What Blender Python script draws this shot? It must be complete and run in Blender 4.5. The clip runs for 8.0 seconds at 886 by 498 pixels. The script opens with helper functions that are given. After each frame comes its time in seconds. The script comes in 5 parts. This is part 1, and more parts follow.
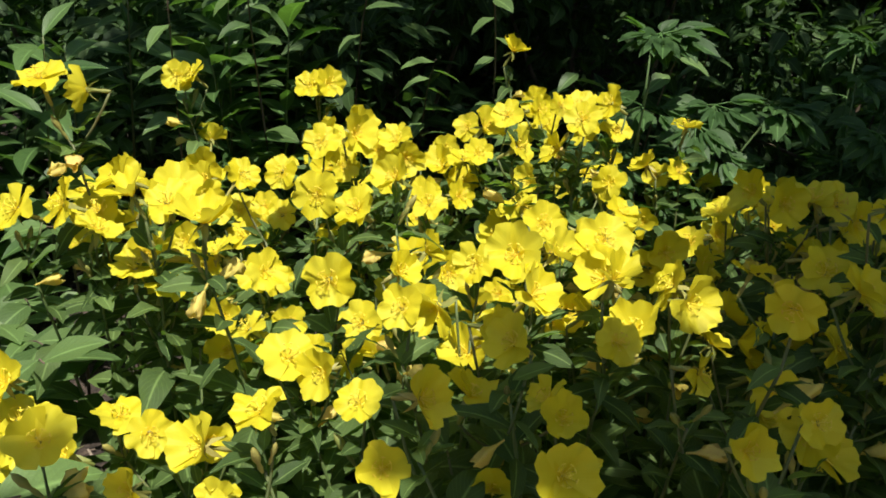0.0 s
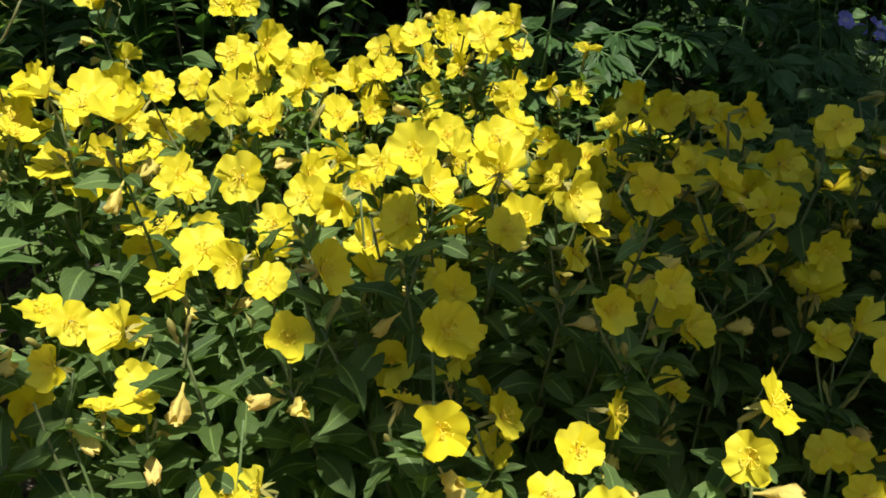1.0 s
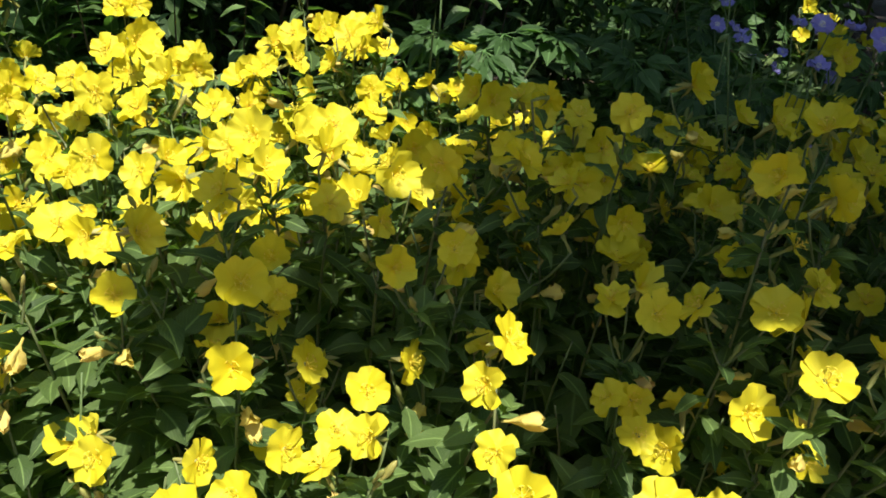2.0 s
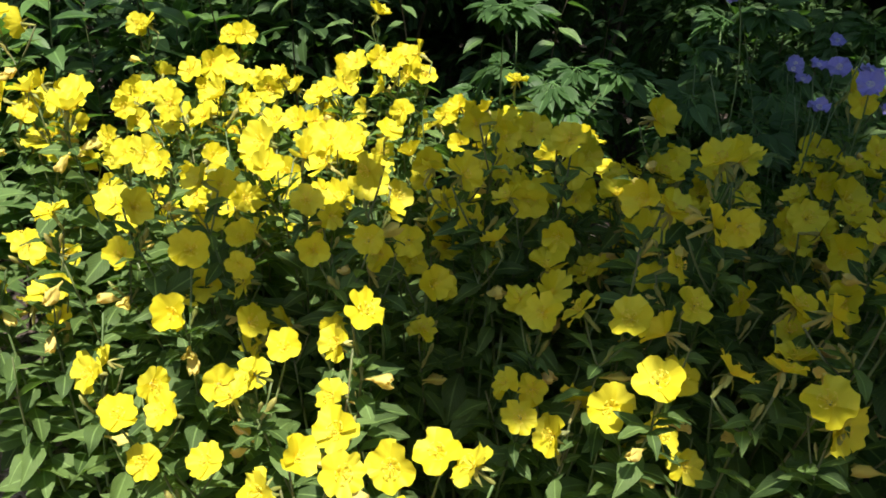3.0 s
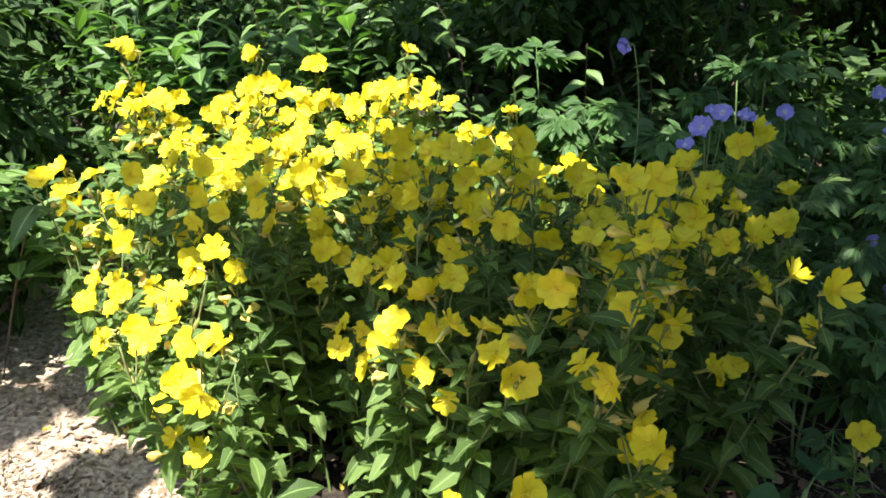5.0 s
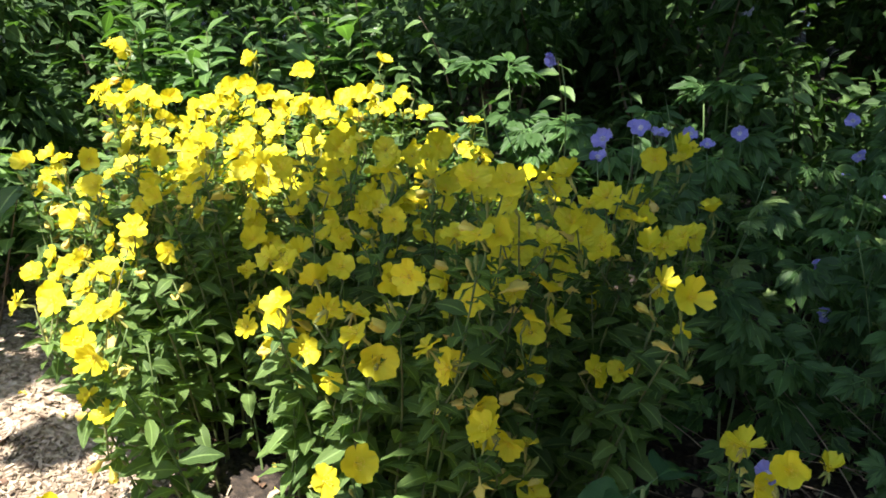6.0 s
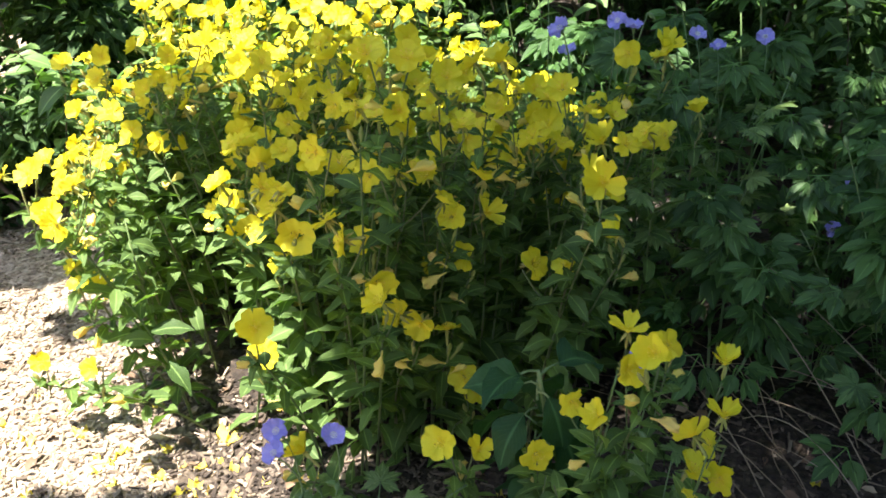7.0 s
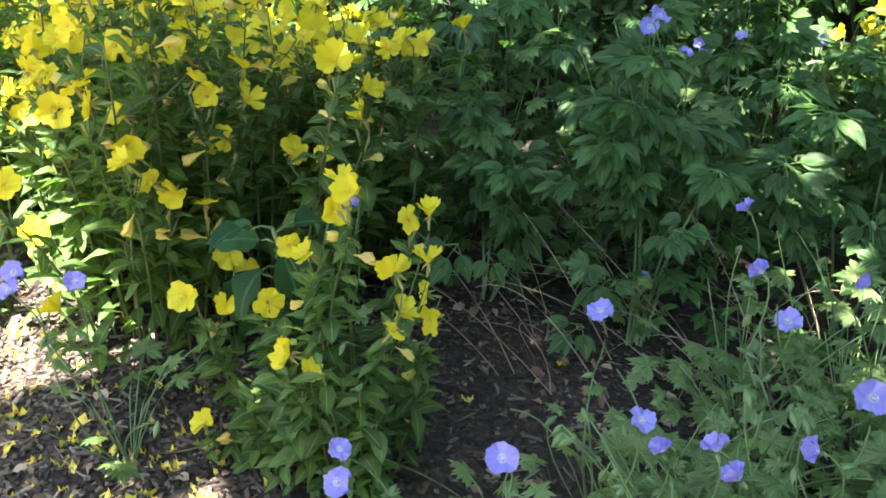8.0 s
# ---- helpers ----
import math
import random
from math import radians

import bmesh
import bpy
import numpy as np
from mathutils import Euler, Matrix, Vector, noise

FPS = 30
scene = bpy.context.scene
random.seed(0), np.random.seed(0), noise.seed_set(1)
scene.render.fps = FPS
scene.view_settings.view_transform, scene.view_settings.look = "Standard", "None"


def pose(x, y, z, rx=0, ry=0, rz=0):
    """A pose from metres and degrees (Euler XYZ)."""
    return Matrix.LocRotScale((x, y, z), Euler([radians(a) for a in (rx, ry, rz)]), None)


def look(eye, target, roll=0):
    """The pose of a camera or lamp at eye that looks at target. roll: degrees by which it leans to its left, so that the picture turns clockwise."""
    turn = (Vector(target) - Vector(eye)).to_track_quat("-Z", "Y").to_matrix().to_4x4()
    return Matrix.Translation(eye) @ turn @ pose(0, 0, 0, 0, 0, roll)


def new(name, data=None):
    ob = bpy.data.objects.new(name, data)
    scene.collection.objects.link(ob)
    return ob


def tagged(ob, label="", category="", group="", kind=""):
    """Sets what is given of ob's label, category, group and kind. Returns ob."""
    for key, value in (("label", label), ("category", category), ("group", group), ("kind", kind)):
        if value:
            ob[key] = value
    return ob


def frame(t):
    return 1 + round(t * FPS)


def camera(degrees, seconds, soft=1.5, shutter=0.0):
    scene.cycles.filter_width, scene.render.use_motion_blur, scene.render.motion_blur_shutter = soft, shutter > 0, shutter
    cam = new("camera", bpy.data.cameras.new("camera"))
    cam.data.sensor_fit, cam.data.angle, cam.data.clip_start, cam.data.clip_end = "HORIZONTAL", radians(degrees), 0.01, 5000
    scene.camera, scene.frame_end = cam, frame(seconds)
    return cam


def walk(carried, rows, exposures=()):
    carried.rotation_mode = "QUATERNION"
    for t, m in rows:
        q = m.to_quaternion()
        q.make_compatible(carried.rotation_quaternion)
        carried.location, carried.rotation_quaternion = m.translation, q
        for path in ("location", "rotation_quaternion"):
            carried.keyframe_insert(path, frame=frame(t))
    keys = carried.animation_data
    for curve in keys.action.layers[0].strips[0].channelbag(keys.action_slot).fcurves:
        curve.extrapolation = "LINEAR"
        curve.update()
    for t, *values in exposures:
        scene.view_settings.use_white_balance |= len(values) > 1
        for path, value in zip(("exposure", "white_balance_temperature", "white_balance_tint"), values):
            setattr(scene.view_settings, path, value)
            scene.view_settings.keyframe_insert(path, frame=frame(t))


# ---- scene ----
cam = camera(55.0, 8.0, soft=1.75)
PATH = [
    (0, (-0.131, -0.439, 0.985), (0.248, 1.342, 0.158), 2.0),
    (0.5, (-0.14, -0.48, 0.966), (0.276, 1.255, 0.064), 2.7),
    (1, (-0.122, -0.526, 0.969), (0.408, 1.164, 0.04), 3.9),
    (1.5, (-0.096, -0.596, 0.977), (0.556, 1.058, 0.061), 5.2),
    (1.7, (-0.071, -0.622, 0.979), (0.591, 1.03, 0.065), 5.0),
    (2.8, (0.231, -0.829, 1.034), (0.387, 0.96, 0.155), 2.4),
    (3, (0.277, -0.881, 1.049), (0.382, 0.913, 0.171), 2.4),
    (3.5, (0.396, -1.04, 1.1), (0.492, 0.776, 0.266), 3.4),
    (4, (0.546, -1.161, 1.151), (0.662, 0.658, 0.328), 4.2),
    (4.2, (0.604, -1.178, 1.15), (0.722, 0.642, 0.33), 4.3),
    (4.5, (0.707, -1.183, 1.147), (0.653, 0.634, 0.314), 3.0),
    (4.7, (0.794, -1.175, 1.149), (0.508, 0.617, 0.306), 1.4),
    (5.8, (1.126, -1.134, 1.138), (0.445, 0.577, 0.357), 1.1),
    (6, (1.202, -1.149, 1.15), (0.512, 0.554, 0.361), 1.6),
    (6.5, (1.341, -1.116, 1.13), (0.592, 0.532, 0.279), 1.1),
    (7, (1.53, -1.035, 1.074), (0.549, 0.453, 0.166), -1.2),
    (7.2, (1.613, -1.016, 1.062), (0.597, 0.44, 0.14), -0.5),
    (7.5, (1.724, -1.007, 1.041), (0.746, 0.471, 0.114), 1.2),
    (7.7, (1.772, -1.054, 1.021), (0.898, 0.494, 0.105), 2.6),
    (8, (1.851, -1.079, 0.955), (1.053, 0.517, 0.053), 2.4)]
EXPOSURES = [(0.0, 0.49), (0.5, 0.44), (1.0, 0.55), (1.7, 0.77), (3.0, 1.0), (3.5, 1.12), (4.0, 1.38), (4.5, 1.96), (6.0, 1.83), (6.5, 2.17), (7.0, 2.42), (7.5, 2.63), (8.0, 3.32)]
walk(cam, [(t, look(eye, target, roll)) for t, eye, target, roll in PATH], EXPOSURES)

# ---- daylight ----
SUN_WAY = Vector((0.02, -0.34, 0.94)).normalized()
SHIFT_X, SHIFT_Y = -SUN_WAY.x / SUN_WAY.z, -SUN_WAY.y / SUN_WAY.z
world = bpy.data.worlds.new("sky_world")
scene.world = world
world.use_nodes = True
wn, wl = world.node_tree.nodes, world.node_tree.links
sky = wn.new("ShaderNodeTexSky")
sky.sky_type = "NISHITA"
sky.sun_disc = False
sky.sun_elevation = math.asin(SUN_WAY.z)
sky.sun_rotation = math.atan2(SUN_WAY.x, SUN_WAY.y)
wl.new(sky.outputs["Color"], wn["Background"].inputs["Color"])
wn["Background"].inputs["Strength"].default_value = 0.127
sun_data = bpy.data.lights.new("sun", "SUN")
sun_data.energy = 5.0
sun_data.angle = radians(0.53)
sun_data.color = (1.0, 0.95, 0.86)
sun = new("sun", sun_data)
sun.matrix_world = look(SUN_WAY * 20, (0, 0, 0))


# ---- materials ----
def start_material(name):
    m = bpy.data.materials.new(name)
    m.use_nodes = True
    nt = m.node_tree
    return m, nt.nodes, nt.links, nt.nodes["Principled BSDF"]


def ramp(nodes, stops):
    r = nodes.new("ShaderNodeValToRGB")
    e = r.color_ramp.elements
    while len(e) < len(stops):
        e.new(0.5)
    for el, (p, c) in zip(e, stops):
        el.position, el.color = p, (*c, 1)
    return r


def noise_node(nodes, links, scale, detail=4.0, coords="Object"):
    tc = nodes.new("ShaderNodeTexCoord")
    n = nodes.new("ShaderNodeTexNoise")
    n.inputs["Scale"].default_value, n.inputs["Detail"].default_value = scale, detail
    links.new(tc.outputs[coords], n.inputs["Vector"])
    return n


def mix_color(nodes, links, fac, a, b, mode="MIX"):
    m = nodes.new("ShaderNodeMix")
    m.data_type, m.blend_type = "RGBA", mode
    for sock, v in ((m.inputs[0], fac), (m.inputs[6], a), (m.inputs[7], b)):
        if isinstance(v, (int, float)):
            sock.default_value = v
        elif isinstance(v, tuple):
            sock.default_value = (*v, 1)
        else:
            links.new(v, sock)
    return m.outputs[2]


def math_node(nodes, links, op, a, b=0.0):
    m = nodes.new("ShaderNodeMath")
    m.operation = op
    for sock, v in zip(m.inputs, (a, b)):
        if isinstance(v, (int, float)):
            sock.default_value = v
        else:
            links.new(v, sock)
    return m.outputs[0]


def bump(nodes, links, height, bsdf, strength=0.3, distance=0.002):
    b = nodes.new("ShaderNodeBump")
    b.inputs["Strength"].default_value, b.inputs["Distance"].default_value = strength, distance
    links.new(height, b.inputs["Height"])
    links.new(b.outputs["Normal"], bsdf.inputs["Normal"])


def thin(m, nodes, links, bsdf, color, through_color, share):
    """Mixes light that passes through a leaf or petal into its surface."""
    t = nodes.new("ShaderNodeBsdfTranslucent")
    if isinstance(through_color, tuple):
        t.inputs["Color"].default_value = (*through_color, 1)
    else:
        links.new(through_color, t.inputs["Color"])
    mx = nodes.new("ShaderNodeMixShader")
    mx.inputs[0].default_value = share
    links.new(bsdf.outputs[0], mx.inputs[1])
    links.new(t.outputs[0], mx.inputs[2])
    links.new(mx.outputs[0], nodes["Material Output"].inputs["Surface"])


def leaf_material(name, dark, light, rough=0.45, share=0.3, island=False, sheen=0.35):
    """A green blade with a pale midrib, side veins and blotches; varies from leaf to leaf."""
    m, n, l, b = start_material(name)
    if island:
        rnd = n.new("ShaderNodeNewGeometry").outputs["Random Per Island"]
    else:
        rnd = n.new("ShaderNodeObjectInfo").outputs["Random"]
    base = ramp(n, [(0.0, dark), (0.75, light), (1.0, tuple(min(1, c * 1.25) for c in light))])
    l.new(rnd, base.inputs[0])
    blot = noise_node(n, l, 60.0)
    col = mix_color(n, l, math_node(n, l, "MULTIPLY", blot.outputs["Fac"], 0.5), base.outputs[0], tuple(c * 0.6 for c in dark))
    uv = n.new("ShaderNodeUVMap")
    sep = n.new("ShaderNodeSeparateXYZ")
    l.new(uv.outputs[0], sep.inputs[0])
    off = math_node(n, l, "ABSOLUTE", math_node(n, l, "SUBTRACT", sep.outputs[0], 0.5))
    rib = ramp(n, [(0.0, (1, 1, 1)), (0.06, (0, 0, 0))])
    l.new(off, rib.inputs[0])
    vein = math_node(n, l, "SINE", math_node(n, l, "ADD", math_node(n, l, "MULTIPLY", sep.outputs[1], 60.0), math_node(n, l, "MULTIPLY", off, -45.0)))
    vr = ramp(n, [(0.82, (0, 0, 0)), (1.0, (0.45, 0.45, 0.45))])
    l.new(vein, vr.inputs[0])
    col = mix_color(n, l, math_node(n, l, "MULTIPLY", rib.outputs[0], 0.5), col, tuple(min(1, c * 2.2 + 0.02) for c in light))
    col = mix_color(n, l, math_node(n, l, "MULTIPLY", vr.outputs[0], 0.35), col, tuple(c * 1.6 for c in light))
    l.new(col, b.inputs["Base Color"])
    rr = ramp(n, [(0.3, (rough - 0.1,) * 3), (0.7, (rough + 0.15,) * 3)])
    l.new(blot.outputs["Fac"], rr.inputs[0])
    l.new(rr.outputs[0], b.inputs["Roughness"])
    b.inputs["Specular IOR Level"].default_value = sheen
    bump(n, l, vein, b, 0.12, 0.001)
    lit = mix_color(n, l, 1.0, col, (1.0, 1.25, 0.45), "MULTIPLY")
    thin(m, n, l, b, col, mix_color(n, l, 1.0, lit, (1.8, 1.8, 1.8), "MULTIPLY"), share)
    return m


def petal_material(name, deep, pale, throat, line, share=0.35):
    m, n, l, b = start_material(name)
    rnd = n.new("ShaderNodeObjectInfo").outputs["Random"]
    base = ramp(n, [(0.0, deep), (1.0, pale)])
    l.new(rnd, base.inputs[0])
    uv = n.new("ShaderNodeUVMap")
    sep = n.new("ShaderNodeSeparateXYZ")
    l.new(uv.outputs[0], sep.inputs[0])
    near = ramp(n, [(0.0, (1, 1, 1)), (0.28, (0, 0, 0))])
    l.new(sep.outputs[1], near.inputs[0])
    col = mix_color(n, l, math_node(n, l, "MULTIPLY", near.outputs[0], 0.8), base.outputs[0], throat)
    wave = math_node(n, l, "SINE", math_node(n, l, "MULTIPLY", sep.outputs[0], 70.0))
    wr = ramp(n, [(0.55, (0, 0, 0)), (1.0, (1, 1, 1))])
    l.new(wave, wr.inputs[0])
    fade = ramp(n, [(0.1, (1, 1, 1)), (0.62, (0, 0, 0))])
    l.new(sep.outputs[1], fade.inputs[0])
    lines = math_node(n, l, "MULTIPLY", math_node(n, l, "MULTIPLY", wr.outputs[0], fade.outputs[0]), 0.13)
    col = mix_color(n, l, lines, col, line)
    blot = noise_node(n, l, 130.0)
    col = mix_color(n, l, math_node(n, l, "MULTIPLY", blot.outputs["Fac"], 0.22), col, throat)
    l.new(col, b.inputs["Base Color"])
    b.inputs["Roughness"].default_value = 0.55
    b.inputs["Specular IOR Level"].default_value = 0.3
    bump(n, l, wave, b, 0.06, 0.0005)
    thin(m, n, l, b, col, col, share)
    return m


def plain_material(name, stops, scale, rough=0.7, island=False, strength=0.3, share=0.0):
    m, n, l, b = start_material(name)
    nz = noise_node(n, l, scale)
    base = ramp(n, stops)
    if island:
        rnd = n.new("ShaderNodeNewGeometry").outputs["Random Per Island"]
        f = math_node(n, l, "ADD", math_node(n, l, "MULTIPLY", rnd, 0.8), math_node(n, l, "MULTIPLY", nz.outputs["Fac"], 0.25))
        l.new(f, base.inputs[0])
    else:
        rnd = n.new("ShaderNodeObjectInfo").outputs["Random"]
        f = math_node(n, l, "ADD", math_node(n, l, "MULTIPLY", rnd, 0.4), math_node(n, l, "MULTIPLY", nz.outputs["Fac"], 0.6))
        l.new(f, base.inputs[0])
    l.new(base.outputs[0], b.inputs["Base Color"])
    b.inputs["Roughness"].default_value = rough
    fine = noise_node(n, l, scale * 6)
    bump(n, l, fine.outputs["Fac"], b, strength, 0.002)
    if share:
        thin(m, n, l, b, base.outputs[0], base.outputs[0], share)
    return m


M_LEAF = leaf_material("sundrop_leaf_green", (0.048, 0.087, 0.026), (0.134, 0.204, 0.060), rough=0.6, share=0.36, sheen=0.2)
M_LEAF_MASS = leaf_material("sundrop_leaf_mass", (0.048, 0.087, 0.026), (0.134, 0.204, 0.060), rough=0.6, share=0.36, sheen=0.2, island=True)
M_BIG = leaf_material("broad_leaf_green", (0.022, 0.062, 0.026), (0.042, 0.095, 0.038), rough=0.62, sheen=0.15)
M_PEONY = leaf_material("peony_leaf_green", (0.034, 0.078, 0.024), (0.072, 0.142, 0.040), rough=0.5, sheen=0.28)
M_PEONY_MASS = leaf_material("peony_leaf_mass", (0.034, 0.078, 0.024), (0.072, 0.142, 0.040), rough=0.5, island=True, sheen=0.28)
M_CUT_MASS = leaf_material("geranium_leaf_mass", (0.095, 0.155, 0.05), (0.19, 0.26, 0.095), island=True)
M_LANCE = leaf_material("glossy_lance_leaf", (0.045, 0.10, 0.027), (0.105, 0.185, 0.055), rough=0.42)
M_LANCE_MASS = leaf_material("glossy_lance_mass", (0.045, 0.10, 0.027), (0.105, 0.185, 0.055), rough=0.42, island=True)
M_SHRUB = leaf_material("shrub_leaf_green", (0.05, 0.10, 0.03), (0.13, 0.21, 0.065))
# darker copy of the shrub green: thicket shade put into the leaf colour
M_SHRUB_SHADED = leaf_material("shrub_leaf_shaded", (0.02, 0.045, 0.016), (0.055, 0.10, 0.03), rough=0.6, island=True, sheen=0.2)
M_CROWN = leaf_material("tree_leaf_green", (0.03, 0.07, 0.02), (0.07, 0.13, 0.035), island=True, share=0.3)
M_CUT = leaf_material("geranium_leaf_green", (0.095, 0.155, 0.05), (0.19, 0.26, 0.095))
M_YELLOW = petal_material("sundrop_yellow", (0.74, 0.655, 0.022), (0.80, 0.745, 0.055), (0.79, 0.58, 0.012), (0.58, 0.32, 0.01), share=0.42)
M_BLUE = petal_material("geranium_violet", (0.22, 0.20, 0.68), (0.35, 0.31, 0.78), (0.80, 0.77, 0.90), (0.16, 0.08, 0.42))
M_STAMEN = plain_material("stamen_orange", [(0.2, (0.85, 0.74, 0.06)), (0.8, (0.82, 0.58, 0.04))], 400, 0.6)
M_ANTHER = plain_material("pale_anther", [(0.2, (0.75, 0.72, 0.7)), (0.8, (0.5, 0.5, 0.65))], 400, 0.6)
M_STEM = plain_material("sundrop_stem", [(0.25, (0.09, 0.15, 0.045)), (0.65, (0.13, 0.15, 0.055)), (0.9, (0.15, 0.115, 0.05))], 30, 0.55)
M_GSTEM = plain_material("green_stem", [(0.2, (0.10, 0.18, 0.06)), (0.8, (0.17, 0.24, 0.10))], 40, 0.55)
M_CALYX = plain_material("calyx_green", [(0.2, (0.20, 0.26, 0.06)), (0.8, (0.42, 0.36, 0.10))], 80, 0.55, share=0.2)
M_SPENT = plain_material("withered_petal", [(0.1, (0.83, 0.73, 0.13)), (0.55, (0.82, 0.67, 0.17)), (0.95, (0.74, 0.48, 0.20))], 90, 0.75, share=0.35)
M_TWIG = plain_material("dry_twig", [(0.2, (0.15, 0.105, 0.068)), (0.8, (0.35, 0.28, 0.195))], 50, 0.85)
M_BARK = plain_material("bark_brown", [(0.2, (0.06, 0.045, 0.03)), (0.8, (0.16, 0.12, 0.08))], 20, 0.9, strength=0.7)
M_CHIP = plain_material("wood_chip", [(0.08, (0.06, 0.042, 0.03)), (0.4, (0.22, 0.165, 0.115)), (0.75, (0.40, 0.315, 0.235)), (1.0, (0.54, 0.44, 0.34))], 60, 0.85, island=True)
M_FALLEN = plain_material("fallen_petal_yellow", [(0.2, (0.84, 0.68, 0.05)), (0.65, (0.85, 0.68, 0.12)), (0.95, (0.74, 0.52, 0.22))], 90, 0.7, share=0.25)
M_BARKCHIP = plain_material("bark_chip", [(0.05, (0.018, 0.012, 0.009)), (0.45, (0.055, 0.038, 0.028)), (0.8, (0.12, 0.09, 0.068)), (1.0, (0.30, 0.24, 0.185))], 60, 0.85, island=True)
M_LITTER = plain_material("leaf_litter_brown", [(0.1, (0.10, 0.055, 0.035)), (0.5, (0.22, 0.14, 0.085)), (0.9, (0.42, 0.32, 0.22))], 40, 0.8, island=True)
M_DEADLEAF = plain_material("dead_leaf_brown", [(0.2, (0.16, 0.09, 0.05)), (0.8, (0.38, 0.25, 0.14))], 40, 0.8)


def ground_material():
    m, n, l, b = start_material("mulch_soil")
    a = noise_node(n, l, 55.0, 8.0)
    c = noise_node(n, l, 3.0, 3.0)
    v = n.new("ShaderNodeTexVoronoi")
    v.inputs["Scale"].default_value = 70.0
    tc = n.new("ShaderNodeTexCoord")
    l.new(tc.outputs["Object"], v.inputs["Vector"])
    base = ramp(n, [(0.25, (0.014, 0.010, 0.008)), (0.5, (0.036, 0.026, 0.020)), (0.75, (0.085, 0.064, 0.050))])
    l.new(a.outputs["Fac"], base.inputs[0])
    crumb = n.new("ShaderNodeRGBToBW")
    l.new(v.outputs["Color"], crumb.inputs[0])
    col = mix_color(n, l, 0.6, base.outputs[0], crumb.outputs[0], "SOFT_LIGHT")
    big = ramp(n, [(0.35, (0.7, 0.66, 0.62)), (0.65, (1.1, 1.06, 1.0))])
    l.new(c.outputs["Fac"], big.inputs[0])
    col = mix_color(n, l, 1.0, col, big.outputs[0], "MULTIPLY")
    # pale wood-chip path that borders the darker soil of the bed
    sep = n.new("ShaderNodeSeparateXYZ")
    l.new(tc.outputs["Object"], sep.inputs[0])
    edge = math_node(n, l, "ADD", math_node(n, l, "MULTIPLY", sep.outputs[0], 0.9), sep.outputs[1])
    edge = math_node(n, l, "ADD", edge, math_node(n, l, "MULTIPLY", c.outputs["Fac"], 0.35))
    path_zone = ramp(n, [(0.15, (1, 1, 1)), (0.45, (0, 0, 0))])
    l.new(edge, path_zone.inputs[0])
    pale = ramp(n, [(0.3, (0.15, 0.11, 0.075)), (0.5, (0.33, 0.255, 0.185)), (0.72, (0.50, 0.41, 0.32))])
    l.new(a.outputs["Fac"], pale.inputs[0])
    pale_col = mix_color(n, l, 0.6, pale.outputs[0], crumb.outputs[0], "SOFT_LIGHT")
    col = mix_color(n, l, path_zone.outputs[0], col, pale_col)
    l.new(col, b.inputs["Base Color"])
    b.inputs["Roughness"].default_value = 0.95
    h = math_node(n, l, "ADD", a.outputs["Fac"], v.outputs["Distance"])
    bump(n, l, h, b, 0.8, 0.012)
    return m


M_GROUND = ground_material()


# ---- shape helpers ----
def make_mesh(name, verts, faces, mat, uvs=None, smooth=True):
    me = bpy.data.meshes.new(name)
    me.from_pydata([tuple(v) for v in verts], [], faces)
    me.materials.append(mat)
    if uvs is not None:
        lay = me.uv_layers.new(name="UVMap")
        idx = np.zeros(len(me.loops), dtype=np.int32)
        me.loops.foreach_get("vertex_index", idx)
        lay.data.foreach_set("uv", np.asarray(uvs, dtype=np.float32)[idx].ravel())
    if smooth:
        me.polygons.foreach_set("use_smooth", [True] * len(me.polygons))
    me.update()
    return me


def put(name, mesh, parent, m, label=""):
    ob = new(name, mesh)
    ob.parent = parent
    ob.matrix_basis = m
    if label:
        tagged(ob, label)
    return ob


def thing(name, place, label, category, group="", kind=""):
    e = new(name)
    e.empty_display_size = 0.05
    e.location = place
    return tagged(e, label, category, group, kind)


def aim(place, way, up, size=1.0, width=1.0):
    """A pose whose Y runs along way and whose Z lies nearest to up."""
    y = Vector(way).normalized()
    x = y.cross(Vector(up))
    if x.length < 1e-4:
        x = y.cross(Vector((1, 0.3, 0)))
    x.normalize()
    z = x.cross(y)
    r = Matrix((x, y, z)).transposed().to_4x4()
    return Matrix.Translation(place) @ r @ Matrix.Diagonal((size * width, size, size, 1))


def face_up(place, normal, spin, size=1.0):
    """A pose whose Z runs along normal."""
    q = Vector(normal).normalized().to_track_quat("Z", "Y").to_matrix().to_4x4()
    return Matrix.Translation(place) @ q @ Matrix.Rotation(spin, 4, "Z") @ Matrix.Scale(size, 4)


def grid_faces(rows, cols, start=0):
    return [(start + r * cols + c, start + r * cols + c + 1, start + (r + 1) * cols + c + 1, start + (r + 1) * cols + c)
            for r in range(rows - 1) for c in range(cols - 1)]


